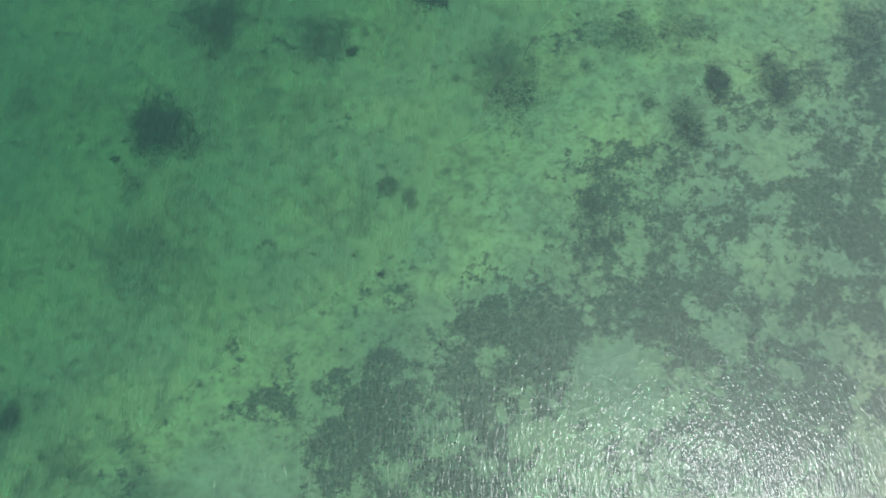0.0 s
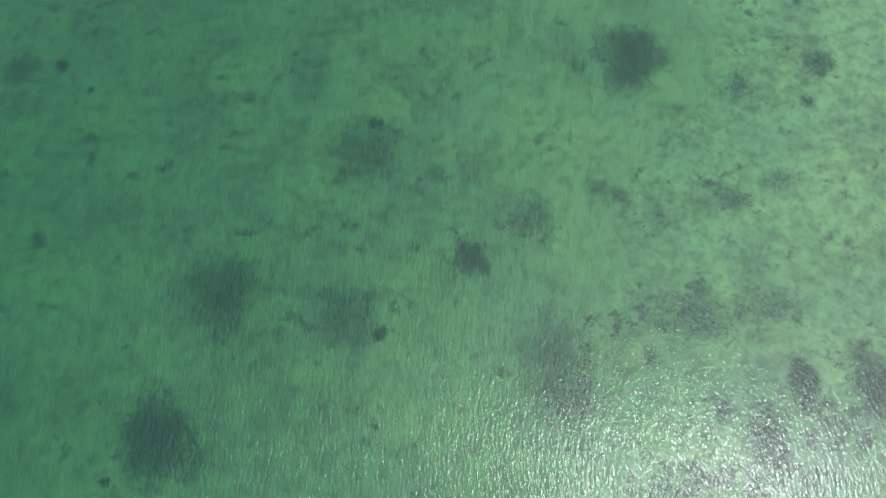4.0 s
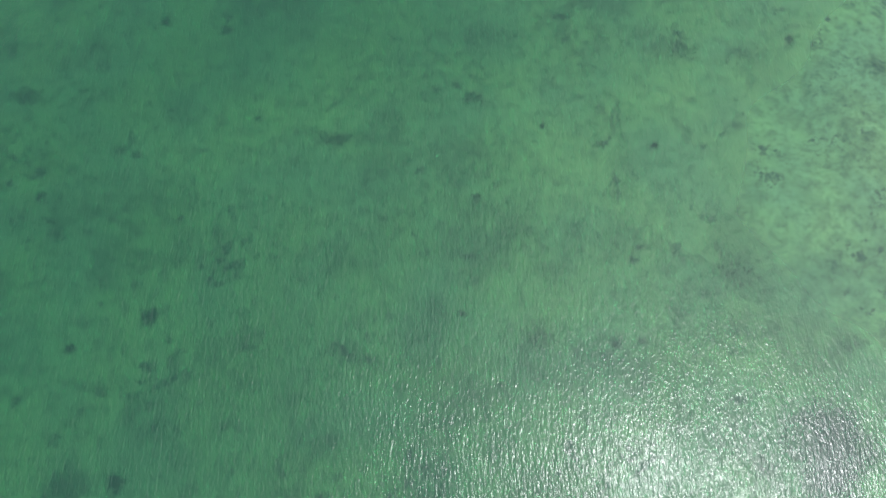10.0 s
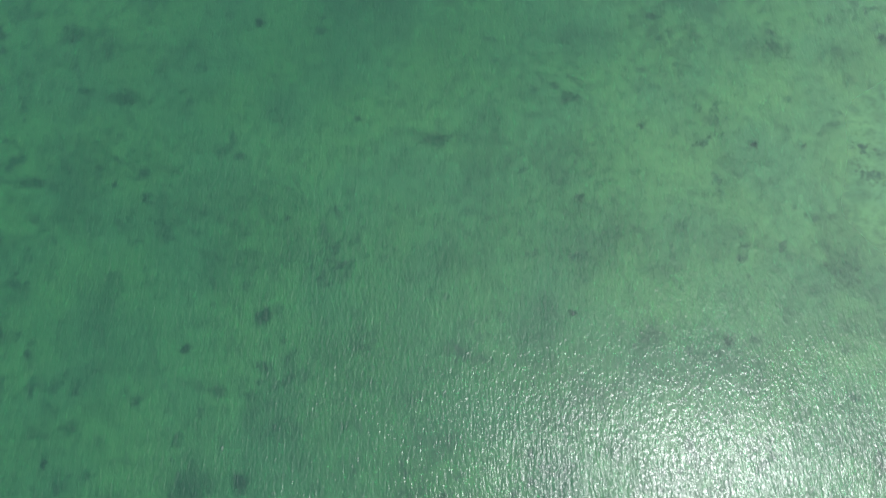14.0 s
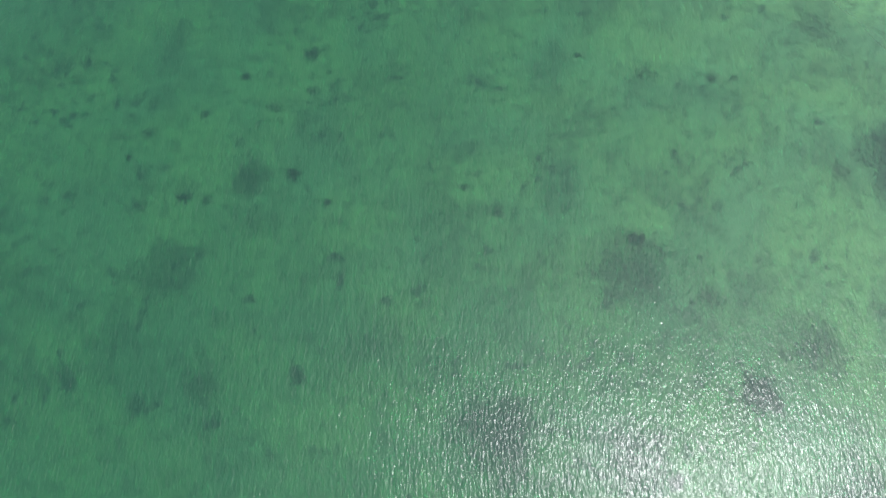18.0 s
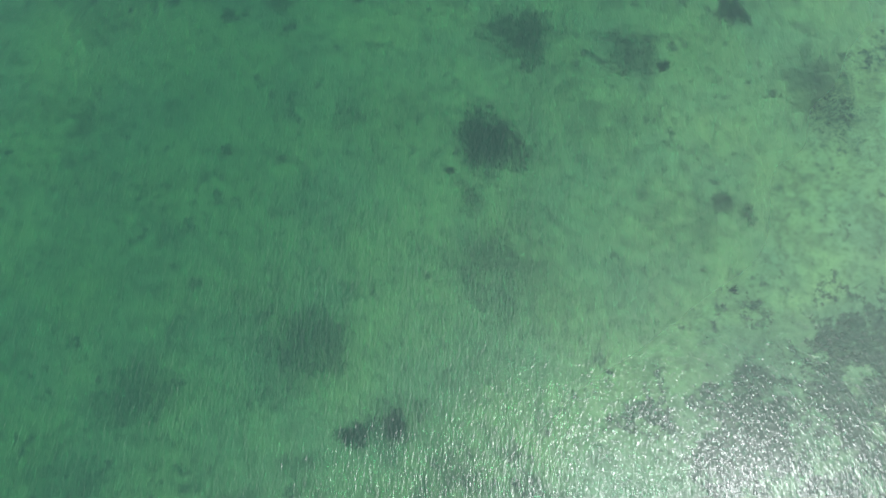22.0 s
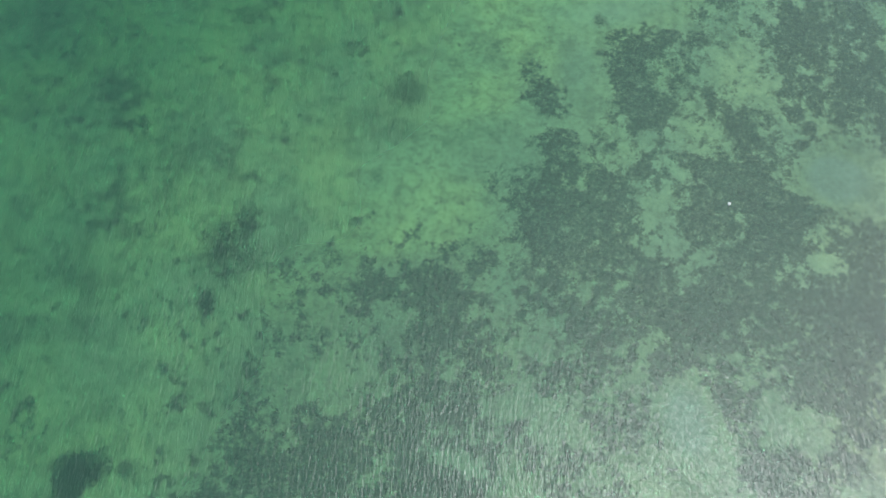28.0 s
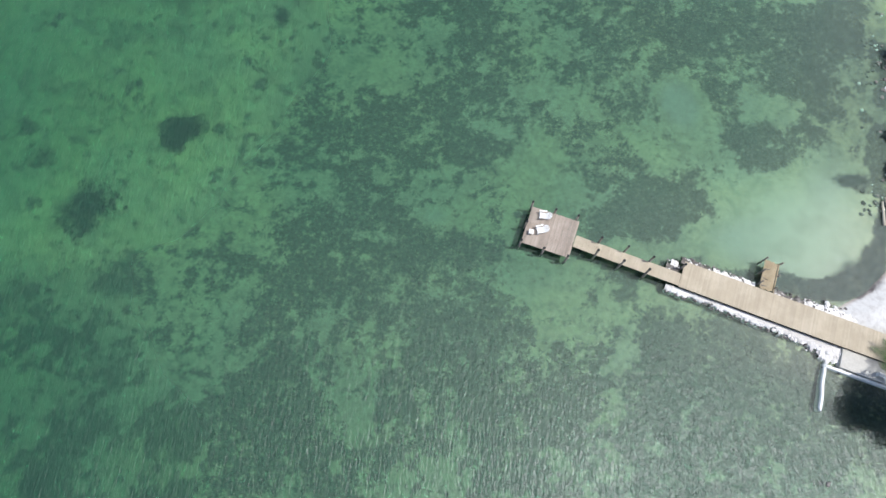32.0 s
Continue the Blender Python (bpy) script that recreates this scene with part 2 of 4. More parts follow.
# ---- mesh helpers ----
def link_mesh(name, verts, faces, material, parent=None, label="", smooth=False):
    me = bpy.data.meshes.new(name)
    me.from_pydata(verts, [], faces)
    me.materials.append(material)
    if smooth:
        me.polygons.foreach_set("use_smooth", [True] * len(me.polygons))
    ob = new(name, me)
    if parent is not None:
        ob.parent = parent
    if label:
        ob["label"] = label
    return ob


def part(name, bm, material, parent, label="", smooth=False):
    me = bpy.data.meshes.new(name)
    bm.to_mesh(me)
    bm.free()
    me.materials.append(material)
    if smooth:
        me.polygons.foreach_set("use_smooth", [True] * len(me.polygons))
    ob = new(name, me)
    ob.parent = parent
    if label:
        ob["label"] = label
    return ob


def box_bm(size, at=(0, 0, 0), bevel=0.01, turn=0.0, bm=None):
    bm = bm or bmesh.new()
    made = bmesh.ops.create_cube(bm, size=1.0, matrix=pose(*at, 0, 0, turn) @ Matrix.Diagonal((*size, 1)))
    if bevel:
        edges = {e for v in made["verts"] for e in v.link_edges}
        bmesh.ops.bevel(bm, geom=list(edges), offset=bevel, segments=1, affect="EDGES")
    return bm


def rod_bm(r0, r1, a, b, sides=10, bm=None):
    bm = bm or bmesh.new()
    a, b = Vector(a), Vector(b)
    turn = (b - a).to_track_quat("Z", "Y").to_matrix().to_4x4()
    bmesh.ops.create_cone(bm, cap_ends=True, segments=sides, radius1=r0, radius2=r1, depth=(b - a).length,
                          matrix=Matrix.Translation((a + b) / 2) @ turn)
    return bm


def empty(name, at=(0, 0, 0), turn=0.0):
    ob = new(name)
    ob.matrix_basis = pose(*at, 0, 0, turn)
    return ob


# ---- the lie of the land and the sea floor ----
SHORE = ((-120, 16), (-80, 13), (-75.5, 9.5), (-74.4, 6), (-73, 3.5), (-70, 3.0), (-68.3, 2.2), (-67.3, 3.6), (-66, 5.8), (-64, 7.8), (-62, 9.4),
         (-58, 9.6), (-50, 10.9), (-42, 11.9), (-34, 13.4), (-20, 22), (0, 40), (30, 62), (80, 80), (200, 95))


def shore_x(y):
    return np.interp(y, [p[0] for p in SHORE], [p[1] for p in SHORE])


def offshore(x, y):
    """Metres from the shoreline, positive at sea."""
    return shore_x(y) - x + 1.2 * (fbm(x, y, 5.0, 3) - 0.5)


def optical_depth(x, y):
    s = offshore(x, y)
    d = 1.15 + 0.68 * step(1, 18, s) + 0.55 * step(15, 60, s) + 1.9 * step(42, 125, s)
    shoal = 0.48 * np.exp(-((x - 0) / 19) ** 4 - ((y + 68) / 13) ** 4)
    return d - shoal + 1.0 * (fbm(x + 50, y, 26, 3) - 0.5) * step(10, 40, s)


def floor_z(x, y):
    s = offshore(x, y)
    sea = -(0.12 + 0.10 * np.clip(s, 0, 4) + 0.45 * step(2, 14, s) + 0.35 * step(-25, -95, x))
    land = 0.25 * np.clip(-s, 0, 3.2) - 0.10
    relief = 0.10 * (fbm(x, y, 3.0, 4) - 0.5)
    return np.where(s > 0, sea, land) + relief


# Seagrass: x, y, half-widths along x and y, and how thick it grows. The meadow's rows thicken (+) or open (-) it.
MEADOW_NORTH_EAST = (
    (25.4, 27.9, 2.1, 3.0, 0.5), (19.0, 27.8, 2.6, 3.4, 0.6), (30.5, 26.2, 2.7, 2.3, 0.4), (39.6, 31.6, 2.2, 2.5, 0.5),
    (42.6, 28.1, 4.8, 4.9, 0.8), (49.4, 42.8, 2.9, 3.6, 0.5), (34.6, 31.6, 2.2, 1.6, 0.4), (43.8, 36.1, 2.8, 2.0, 0.4),
    (38.5, 21.4, 5.2, 2.2, 0.6), (28.5, 19.7, 6.6, 3.2, 0.8), (9.3, 18.4, 3.0, 2.1, 0.7), (13.6, 15.4, 2.5, 2.0, 0.6),
    (25.3, 14.1, 3.9, 3.0, 0.5), (35.2, 14.7, 5.9, 3.1, 0.7), (38.3, 10.9, 4.8, 2.4, 0.7), (29.1, 7.2, 5.6, 3.7, 0.7),
    (43.1, 18.8, 2.0, 3.3, 0.5), (38.0, 5.6, 2.8, 1.8, 0.2),
)
MEADOW_NORTH_EDGE = (
    (0.7, 19.8, 2.0, 1.3, 0.4), (5.8, 13.8, 2.4, 1.5, 0.6), (8.7, 12.0, 2.4, 1.4, 0.5), (-0.5, 13.3, 2.9, 1.9, 0.6),
    (-1.3, 9.5, 2.8, 2.3, 0.7), (-5.3, 7.7, 3.3, 1.8, 0.7), (-11.1, 9.4, 1.6, 1.6, 0.4), (-3.3, 5.1, 3.2, 1.7, 0.5),
    (-19.3, 5.3, 2.7, 1.8, 0.3), (7.7, 4.8, 2.3, 1.5, 0.6), (13.0, 11.5, 2.9, 1.9, 0.3), (17.2, 16.4, 2.0, 2.0, 0.3),
    (22.9, 34.5, 1.4, 1.6, 0.5), (-14.6, 14.0, 1.2, 1.2, 0.3), (-24.7, 5.3, 2.3, 1.8, 0.25),
)
MEADOW_NORTH_HOLES = (
    (21.9, 25.0, 2.1, 3.4, -0.7), (27.3, 26.2, 1.3, 1.7, -0.7), (34.6, 25.1, 3.2, 3.5, -0.5), (36.4, 35.3, 4.5, 3.3, -0.5),
    (24.8, 31.4, 2.2, 1.9, -0.3), (40.4, 25.2, 1.6, 1.7, -1.2), (42.1, 23.6, 1.3, 1.4, -0.7), (34.0, 21.8, 2.6, 1.7, -0.5),
    (19.4, 13.5, 2.9, 2.5, -1.5), (21.0, 10.2, 2.9, 1.4, -1.4), (29.6, 16.6, 1.2, 1.0, -1.4), (35.0, 14.0, 1.2, 0.6, -1.4),
    (34.7, 17.2, 1.5, 1.3, -0.6), (39.2, 15.2, 1.5, 1.0, -0.5), (4.8, 18.8, 2.0, 1.0, -0.5), (-5.5, 9.9, 1.9, 1.4, -0.6),
    (10.7, 13.9, 1.9, 2.0, -0.3), (14.7, 8.8, 2.8, 2.8, -0.5), (40.9, 6.0, 1.9, 2.3, -1.2), (16.4, 20.0, 2.0, 1.6, -0.5),
)
MEADOW_MIDDLE = (
    (-1.0, 11.2, 3.0, 3.6, 0.8), (-6.0, 8.5, 3.5, 1.7, 0.5), (-9.4, 9.3, 2.4, 2.1, 0.3), (-3.9, 6.2, 2.9, 2.7, 0.4),
    (10.8, 18.3, 5.5, 2.4, 0.8), (15.4, 17.1, 2.4, 3.1, 0.6), (6.9, 13.0, 3.0, 3.0, 0.7), (-3.6, -2.0, 2.8, 3.1, 0.6),
    (7.2, -2.7, 3.3, 3.8, 0.6), (12.1, -0.0, 1.7, 3.9, 0.5), (-16.0, 4.3, 1.7, 1.3, 0.25), (-19.8, 2.8, 1.1, 2.3, 0.3),
    (-11.1, 1.3, 5.6, 5.9, -1.5), (3.1, 15.7, 2.4, 4.6, -0.5), (7.9, 8.2, 3.5, 2.8, -0.4), (-1.4, 3.1, 2.3, 3.3, -0.4),
    (1.5, -0.6, 2.8, 3.8, -0.5), (-5.8, 17.5, 4.9, 3.9, -0.4),
)
MEADOW_SOUTH_EDGE = (
    (-12.2, -11.4, 4.2, 5.9, 0.7), (-21.7, -11.4, 2.3, 5.9, 0.8), (-19.9, -15.4, 2.3, 2.1, 0.4), (-12.5, -18.2, 2.9, 2.7, 0.4),
    (6.6, -8.0, 5.5, 6.1, 0.6), (12.0, -11.1, 3.0, 5.9, 0.4), (-1.4, -20.7, 4.5, 5.3, 0.6), (-26.1, -24.3, 1.7, 2.5, 0.7),
    (-22.2, -25.2, 3.3, 2.5, 0.5), (-16.6, -24.3, 5.6, 4.4, 0.6), (-6.1, -23.5, 3.9, 3.2, 0.4), (-0.5, -27.4, 4.4, 3.0, 0.5),
    (-30.9, -8.0, 1.8, 2.2, 0.3), (-20.5, -28.1, 3.3, 3.0, 0.4), (-7.9, -9.7, 2.4, 5.2, 0.3),
)
MEADOW_SOUTH_HOLES = (
    (-18.7, -11.9, 2.7, 4.3, -1.7), (-16.8, -4.0, 5.0, 2.3, -1.2), (-3.3, -10.8, 4.2, 3.6, -0.6), (-1.2, -14.1, 2.3, 1.7, -0.5),
    (-2.7, -4.2, 3.1, 3.1, -0.4), (-13.7, -20.3, 2.3, 1.6, -0.7), (-7.9, -17.3, 2.9, 2.0, -0.5), (-4.6, -19.0, 2.3, 2.0, -0.5),
    (7.4, -22.0, 3.9, 2.6, -1.5), (9.5, -25.5, 2.2, 2.5, -0.6), (10.2, -14.7, 1.8, 2.8, -0.5), (1.7, -18.6, 1.7, 2.0, -0.5),
    (-10.7, -26.3, 2.2, 1.5, -1.2), (-1.4, -26.3, 2.7, 0.9, -0.3), (3.7, -31.7, 2.7, 2.9, -0.5), (-29.1, -18.7, 5.2, 8.3, -1.2),
    (-36.7, -24.4, 6.7, 5.1, -0.6), (-24.2, -4.9, 2.5, 1.9, -0.2),
)
MEADOW_PIER_NORTH = (
    (-17.8, -31.2, 7.7, 5.7, 0.45), (-1.1, -28.5, 5.4, 5.9, 0.45), (-6.5, -36.4, 6.3, 4.0, 0.4), (4.1, -33.6, 4.1, 4.2, 0.3),
    (9.6, -31.1, 2.4, 5.0, 0.5), (0.3, -40.9, 3.4, 3.8, 0.35), (-31.1, -36.6, 4.6, 2.3, 0.5), (-39.2, -36.2, 4.6, 1.7, 0.5),
    (-45.9, -38.4, 2.3, 2.7, 0.25), (-30.8, -42.0, 5.0, 2.8, 0.5), (-20.8, -42.5, 5.6, 3.8, 0.3), (-44.0, -51.3, 5.0, 4.3, 0.7),
    (-37.0, -51.9, 4.7, 3.4, 0.5), (-29.9, -47.9, 3.2, 2.6, 0.6), (-5.6, -46.1, 2.4, 3.0, 0.4), (-2.4, -50.9, 3.7, 2.8, 0.7),
    (2.2, -51.1, 2.1, 2.2, 0.5), (-15.4, -46.8, 3.8, 1.5, 0.2),
)
MEADOW_PIER_WEST = (
    (-32.1, -54.8, 4.7, 3.8, 0.5), (-40.2, -56.4, 3.1, 3.2, 0.5), (-43.7, -60.3, 3.0, 3.1, 0.6), (-40.2, -64.4, 6.8, 3.4, 0.6),
    (-48.0, -67.3, 5.3, 2.8, 0.6), (-33.3, -64.8, 4.4, 2.4, 0.4), (-14.2, -58.6, 5.5, 3.3, 0.8), (-8.8, -59.0, 3.0, 2.3, 0.5),
    (-48.3, -44.6, 2.2, 1.9, 0.2), (-44.1, -70.6, 7.0, 2.7, 0.4), (-53.9, -69.1, 2.8, 2.3, 0.3), (-19.2, -54.9, 2.6, 2.1, 0.3),
    (-27.4, -65.3, 2.9, 2.3, 0.3), (-50.2, -55.6, 2.1, 2.2, 0.2),
)
MEADOW_PIER_HOLES = (
    (-9.5, -47.0, 1.9, 2.7, -1.7), (-7.2, -49.4, 1.9, 2.0, -0.6), (-24.3, -55.2, 2.6, 2.4, -1.4), (-21.5, -58.4, 2.0, 2.0, -0.7),
    (-33.8, -61.4, 1.6, 1.1, -2.1), (-41.6, -38.4, 2.3, 2.6, -0.6), (-41.0, -45.2, 3.3, 2.4, -0.6), (-34.3, -40.1, 2.8, 1.6, -0.4),
    (-27.6, -38.6, 2.8, 1.9, -0.5), (-23.5, -46.3, 2.2, 1.8, -0.6), (-10.2, -30.9, 2.7, 2.8, -0.6), (9.5, -24.8, 3.7, 3.8, -0.5),
    (-13.9, -51.8, 6.3, 1.9, -0.4), (-7.8, -53.0, 3.1, 1.9, -0.5), (7.1, -39.8, 2.8, 2.6, -0.5), (8.4, -45.1, 2.2, 4.9, -0.6),
    (-2.1, -43.5, 1.4, 2.5, -0.4), (0.7, -46.8, 3.2, 1.5, -0.5), (-20.7, -66.2, 6.2, 3.3, -0.5),
)
MEADOW_FAR_SOUTH = (
    (-45.8, -81.2, 4.3, 4.3, 0.8), (-46.6, -76.5, 3.0, 2.5, 0.3), (-31.0, -77.7, 5.4, 4.0, 0.55), (-22.7, -76.0, 2.7, 3.5, 0.4),
    (-23.6, -80.8, 4.3, 3.3, 0.4), (-64.4, -87.7, 1.9, 2.3, 0.8), (-70.7, -72.7, 3.1, 2.8, 0.4), (-68.2, -77.2, 3.0, 2.6, 0.4),
    (-62.1, -82.5, 2.9, 2.9, 0.4), (-54.6, -83.3, 2.9, 2.4, 0.3), (-50.3, -73.2, 2.5, 2.1, 0.2), (-9.2, -80.1, 9.6, 3.8, 0.25),
    (-3.7, -73.0, 4.0, 2.6, 0.3), (-6.4, -69.6, 3.1, 1.6, 0.25), (-32.5, -72.3, 5.6, 3.2, 0.4),
)
MEADOW_FAR_HOLES = (
    (-20.8, -70.8, 4.1, 3.8, -0.6), (-15.8, -76.4, 2.5, 2.5, -0.5), (-43.4, -74.7, 2.3, 3.1, -0.6), (-38.3, -79.2, 2.9, 3.9, -0.5),
    (-54.8, -76.1, 3.5, 3.1, -0.4), (-58.3, -80.3, 2.9, 2.2, -0.4), (-66.7, -82.0, 3.4, 2.2, -0.6), (-51.4, -70.1, 2.6, 2.5, -0.4),
    (-59.6, -71.3, 4.1, 3.3, -0.4), (-52.1, -63.9, 3.2, 3.6, -0.6), (-35.6, -85.8, 2.8, 1.8, -0.4), (-5.0, -76.0, 3.0, 2.5, -0.25),
    (-12.0, -68.5, 2.6, 1.6, -0.3), (-53.7, -87.3, 4.6, 1.8, -0.4), (-59.6, -86.4, 2.8, 1.8, -0.3),
)
PATCHES_SOUTH = (
    (-67.6, -63.5, 2.7, 2.6, 0.9), (-73.4, -58.4, 2.0, 1.6, 0.6), (-76.2, -54.9, 1.1, 1.2, 0.7), (-60.7, -54.2, 2.3, 2.0, 1),
    (-56.6, -53.5, 0.8, 0.7, 0.7), (-52.6, -39.2, 0.9, 1.5, 0.8), (-51.5, -34.0, 3.2, 4.1, 0.55), (-52.3, -33.7, 1.1, 2.0, 0.8),
    (-50.7, -30.1, 1.9, 1.3, 0.6), (-23.5, -20.7, 0.7, 0.7, 0.6), (-36.6, -15.0, 2.3, 2.4, 0.55), (-42.4, -10.4, 1.6, 1.4, 0.3),
    (-54.3, -6.7, 2.4, 1.5, 0.35), (-16.1, -4.8, 0.8, 0.9, 0.5), (-48.8, -1.9, 1.4, 0.8, 1), (-56.0, 3.2, 0.9, 1.3, 0.4),
    (-34.4, 8.1, 1.4, 1.0, 1), (-31.0, 9.2, 1.2, 1.4, 0.9),
)
PATCHES_PIER = (
    (-31.7, 9.2, 3.0, 2.5, 0.4), (-53.7, 10.7, 3.4, 3.2, 0.55), (-50.1, 11.9, 0.8, 0.5, 0.6), (-39.4, 15.7, 4.3, 4.6, 0.6),
    (-50.2, 21.1, 0.9, 0.9, 0.5), (-0.7, 22.2, 0.4, 0.4, 1), (19.0, 27.8, 2.6, 3.4, 0.6), (1.6, 29.8, 0.8, 1.2, 0.6),
    (-24.9, 30.8, 1.7, 2.4, 0.4), (-0.3, 31.0, 1.4, 1.1, 0.7), (-27.0, 33.5, 0.4, 0.4, 0.9), (-43.8, 34.2, 0.7, 0.5, 0.6),
    (-49.7, 34.9, 0.8, 0.7, 0.8), (-23.5, 37.4, 4.4, 3.9, 1), (-64.5, 37.9, 1.5, 2.7, 0.5), (29.2, 38.1, 2.3, 3.0, 0.8),
    (-37.3, 39.2, 2.0, 1.7, 0.4), (25.5, 41.0, 1.4, 1.7, 0.7),
)
PATCHES_INNER = (
    (11.7, 43.2, 4.1, 5.0, 0.55), (39.2, 43.3, 2.4, 3.6, 0.8), (33.1, 43.6, 1.6, 2.7, 0.85), (19.5, 45.4, 0.7, 0.7, 0.7),
    (-4.9, 46.7, 0.8, 0.6, 1), (-8.3, 48.2, 3.6, 3.8, 0.55), (23.7, 49.2, 4.2, 2.7, 0.55), (-19.8, 49.6, 4.2, 4.5, 0.8),
    (49.9, 50.0, 2.8, 4.8, 0.7), (31.7, 50.4, 3.7, 1.9, 0.45), (-52.2, 51.8, 1.0, 1.2, 0.5), (3.4, 54.4, 1.7, 1.9, 0.9),
    (-38.1, 54.8, 0.7, 1.1, 0.7), (9.4, 58.6, 2.4, 3.2, 0.45), (17.9, 61.2, 1.5, 1.1, 0.5), (28.9, 61.4, 2.1, 1.6, 0.65),
    (-43.1, 61.8, 0.6, 0.5, 0.6), (15.8, 61.9, 1.4, 1.0, 0.5),
)
PATCHES_MIDDLE = (
    (-0.2, 63.0, 1.2, 1.2, 0.5), (34.1, 63.3, 2.1, 1.5, 0.4), (-51.4, 64.4, 3.5, 3.0, 0.5), (-7.7, 65.1, 4.0, 4.2, 0.5),
    (-6.6, 68.4, 0.9, 0.7, 1), (-55.2, 70.7, 0.7, 0.7, 0.5), (-20.2, 71.2, 1.4, 0.9, 0.5), (-36.8, 71.7, 0.4, 0.3, 1),
    (-48.7, 71.7, 0.6, 0.8, 0.7), (-51.0, 71.9, 0.9, 0.7, 0.95), (38.5, 72.7, 0.8, 0.8, 0.8), (-23.3, 73.6, 0.4, 0.3, 0.8),
    (-44.8, 74.2, 1.9, 2.4, 0.6), (31.6, 74.4, 1.6, 2.3, 0.4), (-40.5, 74.5, 0.7, 0.9, 0.9), (-57.4, 76.0, 0.3, 0.3, 1),
    (14.4, 76.3, 1.3, 1.4, 0.4), (40.4, 77.8, 1.9, 1.8, 0.75),
)
PATCHES_NORTH = (
    (20.7, 77.9, 3.8, 4.2, 0.8), (-55.9, 78.8, 0.7, 0.6, 0.6), (-50.4, 81.3, 0.6, 0.6, 0.6), (-43.2, 82.1, 1.0, 0.7, 0.5),
    (-46.8, 85.9, 0.4, 0.4, 0.9), (-30.6, 86.0, 0.9, 0.6, 0.5), (-38.0, 86.7, 0.4, 0.3, 0.7), (2.7, 87.0, 0.6, 0.8, 0.5),
    (5.0, 87.0, 0.5, 0.5, 0.5), (23.7, 87.1, 1.4, 1.3, 0.4), (-40.0, 88.9, 0.9, 0.8, 0.8), (-11.5, 89.4, 0.4, 0.3, 0.8),
    (14.9, 93.9, 3.0, 2.5, 0.35), (-38.7, 98.8, 0.4, 0.4, 0.8), (-10.0, 101.1, 0.6, 0.6, 0.7), (-64.3, 102.2, 1.6, 0.6, 0.6),
    (8.2, 107.1, 0.4, 0.3, 0.9), (-24.0, 107.5, 1.8, 0.8, 0.6),
)
PATCHES_FAR = (
    (-3.0, 109.3, 0.5, 0.5, 0.6), (-56.7, 112.2, 1.7, 1.0, 0.5), (-10.0, 112.4, 1.5, 0.9, 0.5), (33.2, 116.8, 1.6, 1.5, 0.5),
    (-50.9, 118.4, 0.6, 0.7, 0.5), (12.3, 118.9, 1.6, 1.5, 0.4), (24.4, 120.2, 0.6, 0.8, 0.7), (-43.8, 121.8, 0.6, 0.6, 0.7),
)
PATCHES_THIN = (
    (-65, -87.7, 1.9, 1.7, 0.6), (-71.8, -72.2, 2.3, 2.8, 0.55), (-22.7, 23.6, 3.1, 4.9, 0.4), (-46.8, 53.8, 1.9, 1.9, 0.45),
    (39.6, 85.9, 0.7, 0.7, 0.7), (-4.3, 87.4, 1.8, 1.2, 0.4), (-50.4, 97.4, 1.6, 1.5, 0.4), (-32.4, 109.8, 0.5, 0.5, 0.7),
    (-63.7, 119.9, 1.8, 1.4, 0.45), (-32, 79.1, 0.5, 0.4, 0.55), (-39.6, 84.3, 0.7, 0.5, 0.5), (2.6, 107.2, 0.6, 0.6, 0.5),
)
# clear sandy pockets in the meadow
GLADES = (
    (-10.0, -46.1, 1.9, 2.7, 1), (-7.9, -49.3, 2.3, 2.0, 0.6), (-2.4, -46.1, 1.7, 1.8, 0.8), (1.2, -47.9, 2.0, 1.0, 0.7), (-33.8, -61.4, 1.5, 0.9, 1), (7.3, -22.3, 3.4, 1.8, 0.9),
    (-9.4, -46.5, 1.8, 2.3, 0.9), (19.6, 13.8, 2.7, 2.1, 0.9), (21.0, 10.2, 2.4, 1.2, 0.9), (-18.4, -11.1, 2.3, 4.0, 0.8), (-16.8, -4.0, 4.7, 1.7, 0.7), (-24.3, -55.2, 2.3, 2.1, 0.6),
    (-21.5, -58.4, 1.8, 1.5, 0.6), (29.6, 16.6, 1.0, 0.8, 0.9), (35.0, 14.0, 1.0, 0.5, 0.9), (6.7, -22.3, 2.2, 2.4, 0.9), (-11.1, 0.7, 5.1, 5.2, 0.8), (6.8, -22.8, 2.5, 2.7, 0.8),
)
COVE = ((2.6, -59.8, 6.6, 5.4, 1), (-4.5, -61.8, 4.0, 2.2, 0.8), (-11, -63.6, 6.0, 1.3, 0.6), (1.5, -64, 3.5, 1.6, 0.8), (4.5, -52.0, 2.6, 4.0, 0.5), (-5.0, -57.0, 3.0, 2.2, 0.35),
        (-26.5, -61.0, 3.2, 2.6, 0.35))
